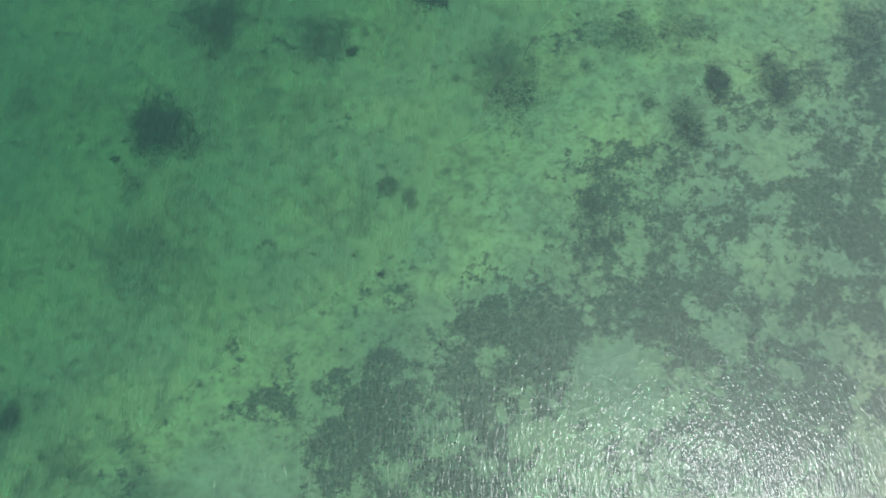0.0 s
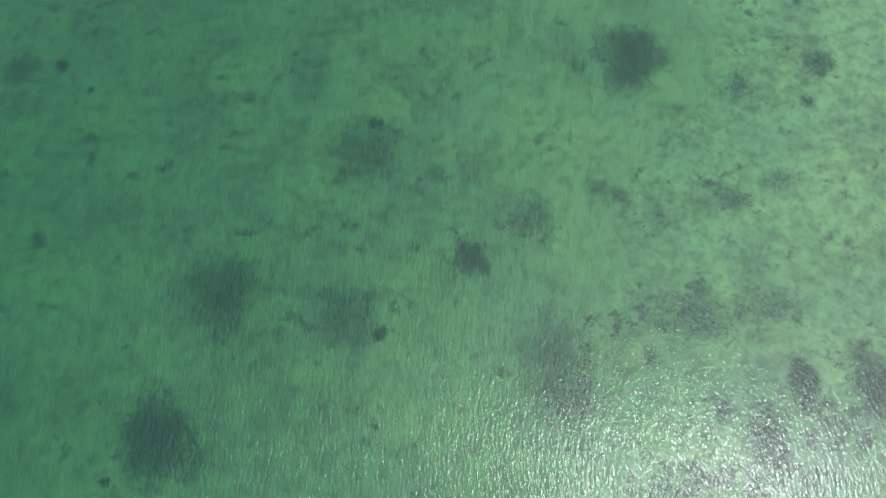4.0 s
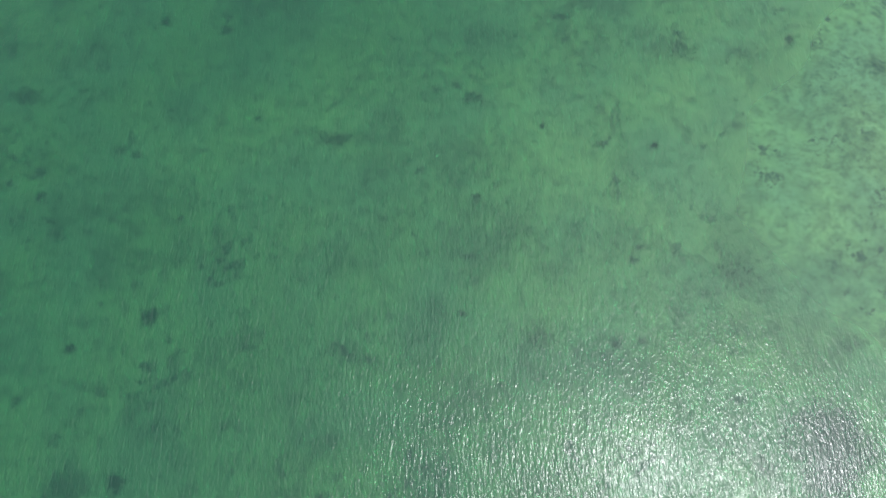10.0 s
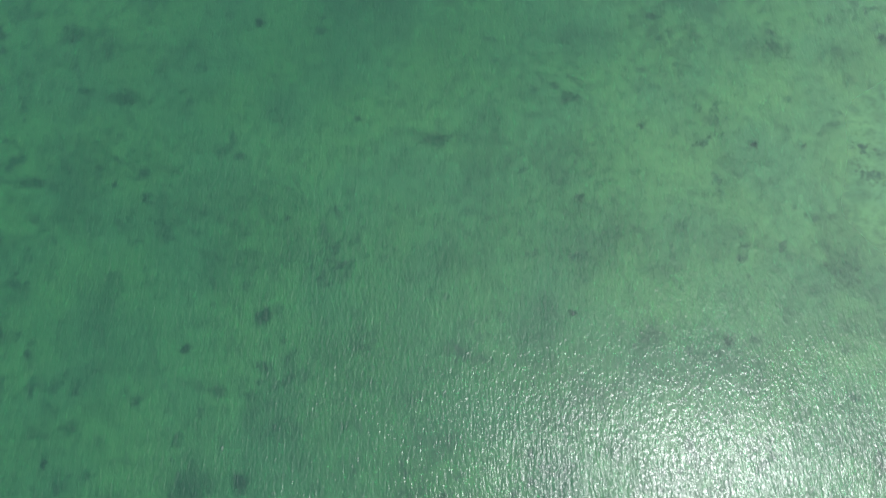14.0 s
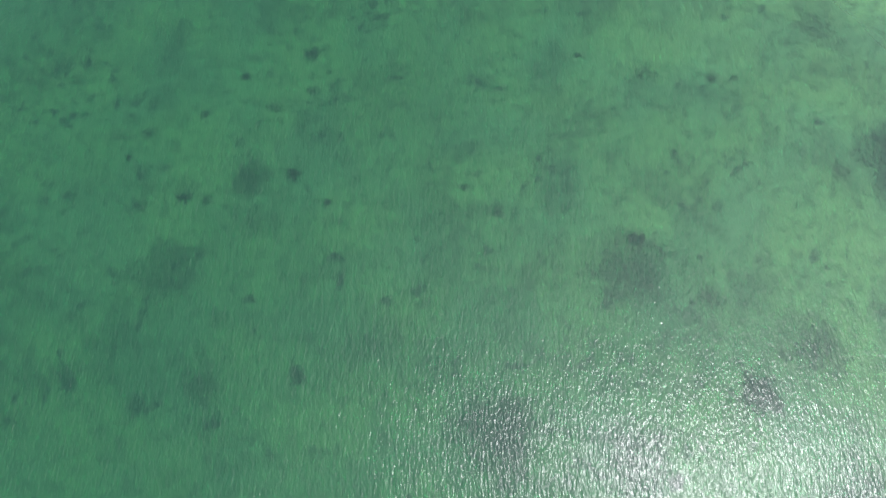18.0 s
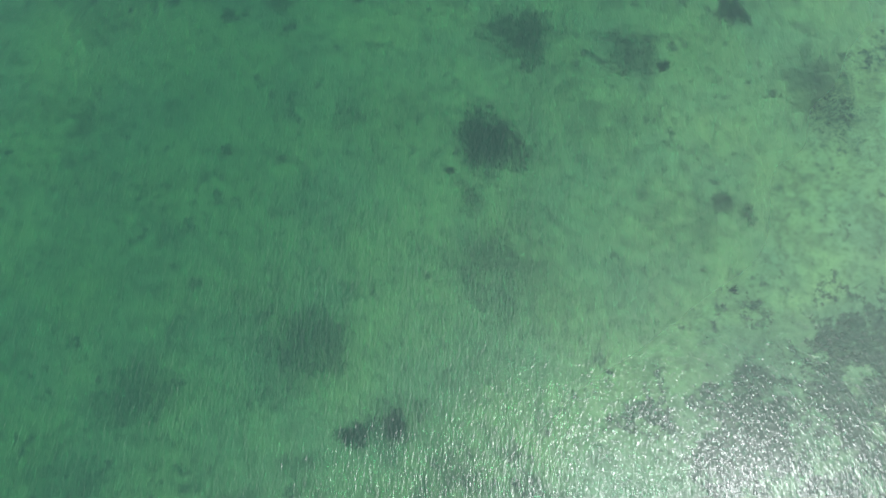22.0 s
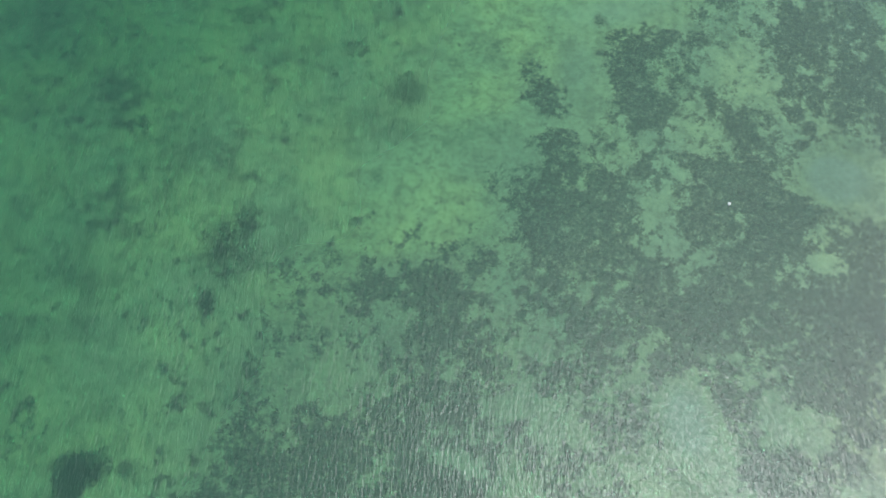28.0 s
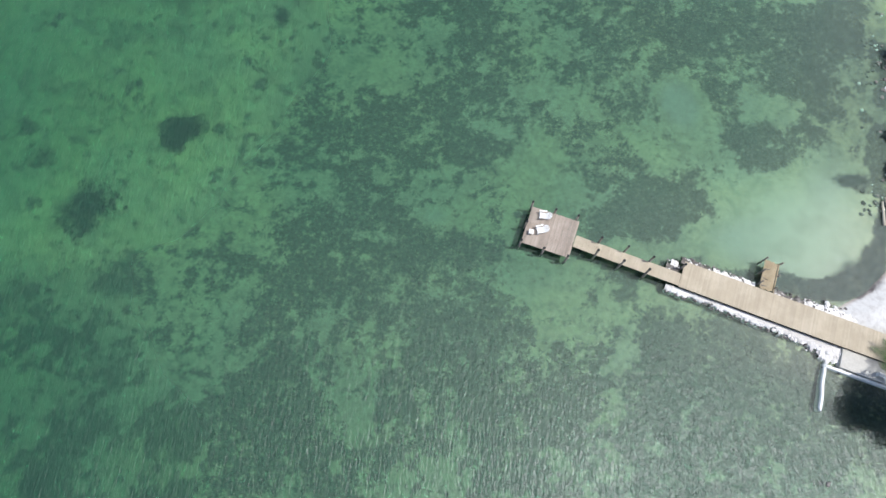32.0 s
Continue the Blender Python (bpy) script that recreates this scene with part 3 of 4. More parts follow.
# Last two rows: dark weed by the sea wall, also standing in for tree shade.
WRACK = ((-1.2, -65.3, 1.3, 0.9, 1), (0.6, -66.0, 1.5, 0.8, 1), (2.2, -66.2, 1.8, 0.9, 1.1), (4.2, -65.6, 1.9, 1.1, 1.1), (6.0, -64.4, 1.5, 1.1, 1.1), (7.4, -62.6, 1.0, 1.3, 1.1), (8.8, -60.4, 0.9, 2.0, 1.1),
         (6.6, -54.4, 1.5, 0.6, 1.0), (7.8, -55.2, 1.0, 0.7, 1.0), (9.6, -57.4, 0.9, 1.6, 1.0), (9.6, -53.0, 1.3, 2.4, 0.9), (-5.2, -65.2, 2.4, 0.7, 0.7), (-8.5, -63.6, 1.6, 0.5, 0.6),
         (10.2, -49.5, 1.3, 2.2, 1.0), (11.3, -44.5, 1.0, 1.4, 0.9), (12.0, -40.0, 1.3, 2.6, 0.9), (9.0, -46.8, 0.8, 0.9, 0.7), (14.2, -46.0, 2.4, 8.0, 0.9), (4.2, -76.0, 3.0, 1.6, 1.3), (7.5, -77.0, 3.0, 2.4, 1.3))
EDGE = ((-120, -80), (-87, -78), (-72, -74), (-69.5, -66), (-66, -57), (-60, -50), (-52, -50.5), (-46, -50.3), (-38, -45.7), (-34.7, -41), (-31.5, -28),
        (-22, -27.5), (-17, -24.5), (-11, -24), (-8, -16.5), (1, -6), (10, -7.5), (15, -4), (19, 0.5), (22.6, 14), (33, 20), (37, 30), (47, 44.5), (52, 52), (200, 150))
# thin brown growth on the open sand
MOTTLE = ((-67, -32, 6, 6, 0.6), (-60, -21.5, 7, 4, 0.6), (-52.5, -22.5, 4, 2, 0.6), (-66, -20, 5, 4, 0.4), (-52, -25, 6, 2.5, 0.55), (-68, -35, 6, 5, 0.4), (-61, -23, 6, 4, 0.4), (-50, -12, 5, 5, 0.45), (-42, -7, 3.5, 3, 0.4), (-72, -10, 7, 6, 0.3), (-55, -31, 5, 4, 0.35),
          (-59, -24, 7, 4, 0.4), (-39, -10, 4, 4, 0.3), (-24, 5, 5, 4, 0.25), (-25, 14, 4, 6, 0.35), (-39, 21, 6, 5, 0.3), (-22, 2, 6, 4, 0.25), (-56, 22, 6, 5, 0.25), (-2, 33, 5, 3, 0.3))
MEADOW_SHORE = (
    (4.5, -41.5, 5.5, 3.5, 0.5), (10.0, -41.0, 4.0, 4.0, 0.5), (3.0, -47.5, 3.5, 3.0, 0.4), (9.5, -35, 5, 4, 0.5), (2.0, -36, 5, 3, 0.3), (16, -28, 6, 5, 0.4), (24, -14, 8, 6, 0.4),
    (-9.6, -71.4, 4.8, 3.0, 0.6), (-4.2, -72.6, 4.5, 3.2, 0.5), (-1.4, -74.8, 3.5, 3.0, 0.5), (-12.5, -76.5, 4.6, 3.5, 0.4), (-6.5, -80.5, 7.5, 3.5, 0.4), (-13.5, -58.2, 5.0, 2.6, 0.5),
    (1.0, -53.6, 2.0, 1.8, 0.5), (-1.8, -52.6, 2.2, 2.0, 0.5), (3.2, -50.5, 1.3, 2.6, 0.5),
)
MEADOW = (MEADOW_NORTH_EAST + MEADOW_SHORE + MEADOW_NORTH_EDGE + MEADOW_NORTH_HOLES + MEADOW_MIDDLE + MEADOW_SOUTH_EDGE + MEADOW_SOUTH_HOLES
          + MEADOW_PIER_NORTH + MEADOW_PIER_WEST + MEADOW_PIER_HOLES + MEADOW_FAR_SOUTH + MEADOW_FAR_HOLES)
PATCHES = PATCHES_SOUTH + PATCHES_PIER + PATCHES_INNER + PATCHES_MIDDLE + PATCHES_NORTH + PATCHES_FAR + PATCHES_THIN


def blobs(rows, x, y):
    total = np.zeros_like(x)
    for px, py, rx, ry, w in rows:
        near = (np.abs(x - px) < 3 * rx) & (np.abs(y - py) < 3 * ry)
        if near.any():
            r2 = ((x[near] - px) / rx) ** 2 + ((y[near] - py) / ry) ** 2
            total[near] += w * np.exp(-0.7 * r2 ** 1.5)
    return total


def lace(x, y):
    """Ragged noise for the outlines of the seagrass, about 0 in the mean."""
    bx, by = 0.8 * x + 0.6 * y, 0.8 * y - 0.6 * x
    return (0.18 * vnoise(x / 4.5, y / 4.5) + 0.25 * vnoise(bx / 2.1 + 31, by / 2.1) + 0.30 * vnoise(x / 1.0, y / 1.0 + 57)
            + 0.27 * vnoise(bx / 0.5 + 11, by / 0.5)) - 0.5


def meadow_only(x, y):
    wx = x + 3.2 * (fbm(x + 5, y, 3.5, 3) - 0.5)
    wy = y + 3.2 * (fbm(x, y + 90, 3.5, 3) - 0.5)
    inside = wx - np.interp(wy, [p[0] for p in EDGE], [p[1] for p in EDGE])
    p = 0.105 * np.tanh(inside / 2.5) - 0.045 - 0.10 * step(-3, -12, inside) + 0.05 * step(14, 40, inside) * step(-20, -36, y)
    p = p + 0.31 * blobs(MEADOW, wx, wy) - 0.8 * blobs(COVE, x, y) - 0.55 * blobs(GLADES, 0.7 * x + 0.3 * wx, 0.7 * y + 0.3 * wy)
    grown = step(-0.30, 0.32, 1.45 * lace(x, y) + p) * step(0.5, 3.0, offshore(x, y))
    drift = step(-0.05, 0.10, lace(x, y) - 0.30 + 0.75 * np.minimum(blobs(WRACK, x, y), 1))
    return np.maximum(grown, drift)


def lobes(row, x, y):
    """The uneven outline of one patch, in parts of its radius."""
    return 0.95 * (fbm(0.8 * x + 0.6 * y + 7 * row[0], 0.8 * y - 0.6 * x - 5 * row[1], 0.3 * (row[2] + row[3]), 3) - 0.5)


def patch_fill(row, x, y):
    px, py, rx, ry, w = row
    r = np.hypot((x - px) / rx, (y - py) / ry) - 1.2 * lace(x + 3.3, y - 8.1) - lobes(row, x, y)
    return w * step(1.2, 0.2, r) ** 1.2


def patch_stain(x, y):
    """How far the litter of the patches darkens the sand round them."""
    inside = x - np.interp(y, [p[0] for p in EDGE], [p[1] for p in EDGE])
    stain = (0.25 + 0.12 * step(-20, -40, y)) * step(-8, 4, inside) * step(2, 8, offshore(x, y)) * (1 - np.exp(-((x - 2) / 9) ** 4 - ((y + 60) / 7) ** 4))
    stain = np.maximum(stain, 0.62 * np.exp(-((x - 9) / 8) ** 4 - ((y + 42) / 12) ** 4))
    stain = np.maximum(stain, 0.45 * step(36, 14, offshore(x, y)) * step(-36, -26, y))
    wrack = np.minimum(blobs(WRACK[:8], x, y), 1) + 0.9 * lace(x + 2, y)
    stain = np.maximum(stain, 0.9 * step(0.15, 0.6, wrack))
    speck = step(-0.12, 0.12, lace(x * 0.8 + 9, y * 0.8))
    thin = np.minimum(blobs(MOTTLE, x, y), 0.6) * 0.75 + 0.42 * step(0.42, 0.68, fbm(x - 70, y + 30, 5.0, 3)) * step(12, 25, offshore(x, y))
    stain = np.maximum(stain, thin * (0.12 + 0.88 * speck))
    for row in PATCHES:
        px, py, rx, ry, w = row
        near = (np.abs(x - px) < 2 * rx) & (np.abs(y - py) < 2 * ry)
        if near.any():
            r = np.hypot((x[near] - px) / rx, (y[near] - py) / ry) - 0.6 * lace(x[near], y[near]) - lobes(row, x[near], y[near])
            stain[near] = np.maximum(stain[near], 0.95 * w * step(1.45, 0.25, r))
    return stain


def pale_sand(x, y):
    """Where the sand is bleached: in the cove, on the beach and, in part, between the seagrass."""
    beach = step(1, -1, offshore(x, y)) * step(-72, -69, y) * step(-52, -58, y) * step(24, 15, x)
    cove = np.minimum(blobs(COVE[:2] + COVE[3:5], x, y) + 0.7 * blobs(GLADES, x, y), 1)
    inside = x - np.interp(y, [p[0] for p in EDGE], [p[1] for p in EDGE])
    return np.minimum(1, np.maximum(cove + beach, 0.36 * step(-6, 8, inside)))


def sheet(name, xs, ys, zf, material):
    gx, gy = np.meshgrid(xs, ys)
    gz = zf(gx, gy)
    nx, ny = len(xs), len(ys)
    co = np.stack([gx, gy, gz], -1).reshape(-1, 3).astype(np.float32)
    i = (np.arange(ny - 1)[:, None] * nx + np.arange(nx - 1)[None]).ravel()
    quads = np.stack([i, i + 1, i + 1 + nx, i + nx], 1).astype(np.int32)
    me = bpy.data.meshes.new(name)
    me.vertices.add(len(co))
    me.vertices.foreach_set("co", co.ravel())
    me.loops.add(quads.size)
    me.loops.foreach_set("vertex_index", quads.ravel())
    me.polygons.add(len(quads))
    me.polygons.foreach_set("loop_start", np.arange(0, quads.size, 4, dtype=np.int32))
    me.update(calc_edges=True)
    me.polygons.foreach_set("use_smooth", np.ones(len(quads), dtype=bool))
    me.materials.append(material)
    return new(name, me), gx.ravel(), gy.ravel()


def carry(ob, name, values):
    a = ob.data.attributes.new(name, "FLOAT", "POINT")
    a.data.foreach_set("value", values.astype(np.float32))


def spread(lo, hi, d, far):
    mid = np.arange(lo, hi + d / 2, d)
    steps = np.array([4, 15, 50, 150, 500, far])
    return np.concatenate([(lo - steps)[::-1], mid, hi + steps])


seabed, gx, gy = sheet("ground", spread(-100, 62, 0.36, 1800), spread(-96, 140, 0.36, 1800), floor_z, M_SEABED)
carry(seabed, "cover", meadow_only(gx, gy))
carry(seabed, "stain", patch_stain(gx, gy))
carry(seabed, "clean", pale_sand(gx, gy))
tagged(seabed, "pale sandy sea floor with patches of brown litter", "sea floor", kind="structure")
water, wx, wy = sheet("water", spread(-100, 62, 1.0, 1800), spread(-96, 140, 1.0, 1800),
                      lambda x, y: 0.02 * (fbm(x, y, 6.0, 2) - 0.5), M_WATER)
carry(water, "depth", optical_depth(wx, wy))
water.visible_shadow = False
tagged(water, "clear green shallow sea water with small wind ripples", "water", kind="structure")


# ---- seagrass ----
def tuft_mesh(name, px, py, size, rng, material, at=(0, 0, 0), leaves=3, lift=(0.15, 0.7)):
    """Many small bunches of strap leaves rooted on the sea floor, as one mesh."""
    k = len(px) * leaves
    bx, by = np.repeat(px, leaves), np.repeat(py, leaves)
    bz = np.repeat(floor_z(px, py), leaves) - 0.01
    ang = rng.uniform(0, 2 * np.pi, k)
    ln = np.repeat(size, leaves) * rng.uniform(0.6, 1.2, k)
    up = rng.uniform(lift[0], lift[1], k) * ln
    wd = ln * rng.uniform(0.13, 0.24, k)
    c, s = np.cos(ang), np.sin(ang)
    flat = np.sqrt(np.maximum(ln ** 2 - up ** 2, 0.0004))
    rows = []
    for along, high, wide in ((0.0, 0.0, 0.7), (0.0, 0.0, -0.7), (0.55, 0.75, -1.0), (0.55, 0.75, 1.0), (1.0, 0.8, -0.35), (1.0, 0.8, 0.35)):
        rows.append(np.stack([bx + c * flat * along - s * wd * wide * 0.5 - at[0], by + s * flat * along + c * wd * wide * 0.5 - at[1],
                              bz + up * high - at[2]], 1))
    co = np.stack(rows, 1).reshape(-1, 3).astype(np.float32)
    i = np.arange(k) * 6
    quads = np.stack([np.stack([i, i + 1, i + 2, i + 3], 1), np.stack([i + 3, i + 2, i + 4, i + 5], 1)], 1).reshape(-1, 4).astype(np.int32)
    me = bpy.data.meshes.new(name)
    me.vertices.add(len(co))
    me.vertices.foreach_set("co", co.ravel())
    me.loops.add(quads.size)
    me.loops.foreach_set("vertex_index", quads.ravel())
    me.polygons.add(len(quads))
    me.polygons.foreach_set("loop_start", np.arange(0, quads.size, 4, dtype=np.int32))
    me.update(calc_edges=True)
    me.materials.append(material)
    ob = new(name, me)
    ob.location = at
    return ob


def root_mat(row, at, rng):
    """A low mound with an uneven rim, in which the leaves are rooted."""
    px, py, rx, ry, w = row
    rim = 26
    ph = rng.uniform(0, 6.28, 5)
    verts, faces = [(0.0, 0.0, 0.09)], []
    for ring, (f, h) in enumerate(((0.07, 0.05), (0.13, 0.03), (0.19, -0.06))):
        for i in range(rim):
            a = 2 * math.pi * i / rim
            k = f * (1 + 0.16 * math.sin(2 * a + ph[0]) + 0.12 * math.sin(3 * a + ph[1]) + 0.09 * math.sin(5 * a + ph[2]) + 0.07 * math.sin(9 * a + ph[3]))
            x, y = rx * k * math.cos(a), ry * k * math.sin(a)
            verts.append((x, y, h + float(floor_z(np.array([px + x]), np.array([py + y]))[0]) - at[2]))
    for i in range(rim):
        j = (i + 1) % rim
        faces.append((0, 1 + i, 1 + j))
        for ring in range(2):
            o = 1 + ring * rim
            faces.append((o + i, o + rim + i, o + rim + j, o + j))
    return verts, faces


def grow_patch(row, rng):
    px, py, rx, ry, w = row
    area = 4 * 1.5 * rx * 1.5 * ry
    n = int(area * 95) + 40
    x, y = px + rng.uniform(-1.5, 1.5, n) * rx, py + rng.uniform(-1.5, 1.5, n) * ry
    keep = rng.random(n) < patch_fill((px, py, rx, ry, min(w, 0.9)), x, y)
    x, y = x[keep], y[keep]
    if len(x) < 3:
        x, y = px + rng.uniform(-0.6, 0.6, 14) * rx, py + rng.uniform(-0.6, 0.6, 14) * ry
    at = (px, py, float(floor_z(np.array([px]), np.array([py]))[0]))
    if max(rx, ry) < 1.0:
        label = "small dark round tuft of seagrass on pale sand"
    elif w >= 0.85:
        label = "dense dark seagrass patch with a ragged outline on sand"
    elif w >= 0.6:
        label = "ragged brown-green seagrass patch with sandy gaps"
    else:
        label = "thin faded seagrass patch half covered by sand"
    patch = tagged(empty("seagrass_patch", at), label, "seagrass", "seagrass patches on the sand")
    big = (0.22, 0.40) if w >= 0.85 else (0.14, 0.28)
    leaves = tuft_mesh("leaves", x, y, rng.uniform(*big, len(x)), rng, M_GRASS if w >= 0.8 else M_MEADOW, at, leaves=2)
    leaves.parent, leaves.location = patch, (0, 0, 0)
    leaves["kind"] = "stuff"
    if w >= 0.75 and min(rx, ry) > 0.9:
        verts, faces = root_mat(row, at, rng)
        link_mesh("root_mat", verts, faces, M_ROOT, patch, smooth=True)


grass_rng = np.random.default_rng(21)
for row in PATCHES:
    grow_patch(row, grass_rng)


def grow_meadow(label, x0, x1, y0, y1, density, rng):
    n = int((x1 - x0) * (y1 - y0) * density)
    x, y = rng.uniform(x0, x1, n), rng.uniform(y0, y1, n)
    keep = (rng.random(n) < 0.8 * meadow_only(x, y) ** 2) & (floor_z(x, y) < -0.12)
    # clear of the pier and its rubble
    u = (x + 23.0) * 0.955 - (y + 62.8) * 0.297
    v = (x + 23.0) * 0.297 + (y + 62.8) * 0.955
    keep &= ~((u > 10.5) & (v > -2.6) & (v < 3.0))
    x, y = x[keep], y[keep]
    size = np.minimum(rng.uniform(0.16, 0.32, len(x)), -0.8 * floor_z(x, y))
    ob = tuft_mesh("seagrass_meadow", x, y, size, rng, M_MEADOW)
    tagged(ob, label, "seagrass", kind="stuff")


grow_meadow("dense seagrass meadow with sandy holes round the pier", -86, 14, -92, -36, 11, grass_rng)
grow_meadow("brown seagrass meadow with ragged sandy gaps", -76, 24, -36, 14, 11, grass_rng)
grow_meadow("brown seagrass meadow with pale sandy pockets", -14, 56, 14, 58, 11, grass_rng)


def grow_sprigs(n, rng):
    x = np.repeat(rng.uniform(-95, 55, n // 5), 5) + rng.normal(0, 0.15, n)
    y = np.repeat(rng.uniform(-92, 135, n // 5), 5) + rng.normal(0, 0.15, n)
    keep = rng.random(n) < step(-0.02, 0.20, 1.2 * lace(x * 0.7 + 40, y * 0.7)) * step(8, 25, offshore(x, y))
    x, y = x[keep], y[keep]
    ob = tuft_mesh("seagrass_sprigs", x, y, rng.uniform(0.10, 0.24, len(x)), rng, M_MEADOW, leaves=2, lift=(0.05, 0.4))
    tagged(ob, "loose sprigs of seagrass and weed scattered over the sand", "seagrass", kind="stuff")


grow_sprigs(80000, grass_rng)


# ---- the pier ----
DOCK = pose(-22.88, -62.75, 0, 0, 0, -17.3)


def on_dock(name, u=0.0, v=0.0, z=0.0, turn=0.0):
    ob = new(name)
    ob.matrix_basis = DOCK @ pose(u, v, z, 0, 0, turn)
    return ob


def shared(name, me, parent, m, label=""):
    ob = new(name, me)
    ob.parent = parent
    ob.matrix_basis = m
    if label:
        ob["label"] = label
    return ob


def mesh_of(name, bm, material, smooth=False):
    me = bpy.data.meshes.new(name)
    bm.to_mesh(me)
    bm.free()
    me.materials.append(material)
    if smooth:
        me.polygons.foreach_set("use_smooth", [True] * len(me.polygons))
    return me


def pile_mesh(top, foot=-1.4, r=0.10):
    bm = rod_bm(r * 1.12, r, (0, 0, foot), (0, 0, top), 12)
    return mesh_of("pile", bm, M_PILE, True)


def cap_mesh(r=0.125):
    bm = rod_bm(r, r, (0, 0, 0), (0, 0, 0.07), 12)
    rod_bm(r, 0.02, (0, 0, 0.07), (0, 0, 0.16), 12, bm)
    return mesh_of("cap", bm, M_CAP)


DECK = 0.82
pile_me, cap_me = pile_mesh(DECK + 1.35), cap_mesh()
low_me = pile_mesh(DECK + 0.85)


def add_pile(parent, u, v, rng, short=False):
    lean = Matrix.Translation((u, v, 0)) @ pose(0, 0, 0, rng.uniform(-1.5, 1.5), rng.uniform(-1.5, 1.5), rng.uniform(0, 360))
    p = shared("pile", low_me if short else pile_me, parent, lean, "weathered round timber pile")
    shared("cap", cap_me, p, Matrix.Translation((0, 0, DECK + (0.85 if short else 1.35))), "black conical pile cap")


def plank_run(parent, material, u0, u1, v0, v1, top, width, rng, thick=0.04, rough=0.006, gap=0.008):
    """Boards laid across the pier, end to end along it, each its own piece."""
    n = int(round((u1 - u0) / width))
    w = (u1 - u0) / n
    kinds = [mesh_of("plank", box_bm((w - gap, v1 - v0 + rng.uniform(-0.02, 0.02), thick), (0, 0, 0), 0.005), material) for _ in range(3)]
    for i in range(n):
        m = pose(u0 + (i + 0.5) * w, (v0 + v1) / 2 + rng.uniform(-0.012, 0.012), top - thick / 2 + rng.uniform(-rough, rough) * 0.5,
                 0, rng.uniform(-0.6, 0.6), rng.uniform(-0.15, 0.15))
        shared("plank", kinds[i % 3], parent, m)


rng = random.Random(5)
platform = tagged(on_dock("dock_platform", 0, 0, 0, 2.2), "square greyed timber platform on piles at the pier's end", "dock")
walkway = tagged(on_dock("walkway"), "narrow tan timber walkway on capped piles over water", "walkway")
boardwalk = tagged(on_dock("boardwalk"), "wide tan timber boardwalk on a pale rubble bank", "boardwalk")
for v in (-1.75, -0.6, 0.6, 1.75):
    part("beam", box_bm((4.5, 0.12, 0.22), (-0.12, v, DECK - 0.04 - 0.112), 0.01), M_DARK, platform)
for u in (-2.405, 2.165):
    part("fascia", box_bm((0.045, 3.8, 0.2), (u, 0, DECK - 0.145), 0.006), M_GREY_DECK, platform, "greyed timber edge board")
for u, v in ((-2.50, 2.0), (-0.27, 2.03), (1.85, 2.03), (-2.52, -0.10), (-2.45, -2.04), (-0.25, -2.04), (1.98, -2.04)):
    add_pile(platform, u, v, rng, True)
for v in (-0.45, 0.45):
    part("beam", box_bm((9.9, 0.1, 0.2), (7.25, v, DECK - 0.04 - 0.102), 0.01), M_DARK, walkway)
for u in (4.4, 6.8, 9.2):
    part("crossbeam", box_bm((0.1, 1.45, 0.16), (u, 0, DECK - 0.33), 0.01), M_DARK, walkway)
    add_pile(walkway, u, -0.71, rng)
    add_pile(walkway, u, 0.66, rng)
part("beam", box_bm((19.6, 0.14, 0.22), (22.2, -0.6, DECK - 0.152), 0.01), M_DARK, boardwalk)
part("beam", box_bm((19.6, 0.14, 0.22), (22.2, 1.75, DECK - 0.152), 0.01), M_DARK, boardwalk)
part("beam", box_bm((19.6, 0.14, 0.22), (22.2, 0.58, DECK - 0.152), 0.01), M_DARK, boardwalk)
add_pile(boardwalk, 12.12, 1.15, rng, True)

# ---- garden chairs and a low table on the platform ----
def garden_chair(u, v, turn, label):
    """A slatted low chair with a fanned back; it faces along +x."""
    c = tagged(on_dock("garden_chair", u, v, DECK + 0.004, turn), label, "chair", "white chairs on the platform")
    for i in range(6):
        part("seat_slat", box_bm((0.085, 0.52, 0.02), (0.28 - i * 0.095, 0, 0.36 - i * 0.028), 0.005), M_WHITE, c)
    for i in range(7):
        a = (i - 3) * 4.0
        h = 0.64 - 0.018 * (i - 3) ** 2
        bm = box_bm((0.02, 0.078, h), (0, 0, h / 2), 0.006)
        bmesh.ops.transform(bm, verts=bm.verts, matrix=Matrix.Translation((-0.26, (i - 3) * 0.075, 0.24)) @ pose(0, 0, 0, -a, -63, 0))
        part("back_slat", bm, M_WHITE, c)
    for s in (-1, 1):
        part("armrest", box_bm((0.72, 0.14, 0.024), (0.02, s * 0.34, 0.56), 0.008), M_WHITE, c)
        part("front_leg", box_bm((0.09, 0.03, 0.55), (0.30, s * 0.29, 0.275), 0.004), M_WHITE, c)
        bm = box_bm((0.95, 0.03, 0.09), (0, 0, 0), 0.004)
        bmesh.ops.transform(bm, verts=bm.verts, matrix=pose(-0.10, s * 0.255, 0.20, 0, -17, 0))
        part("side_rail", bm, M_WHITE, c)
    part("back_rail", box_bm((0.03, 0.56, 0.07), (-0.66, 0, 0.47), 0.004), M_WHITE, c)
    return c


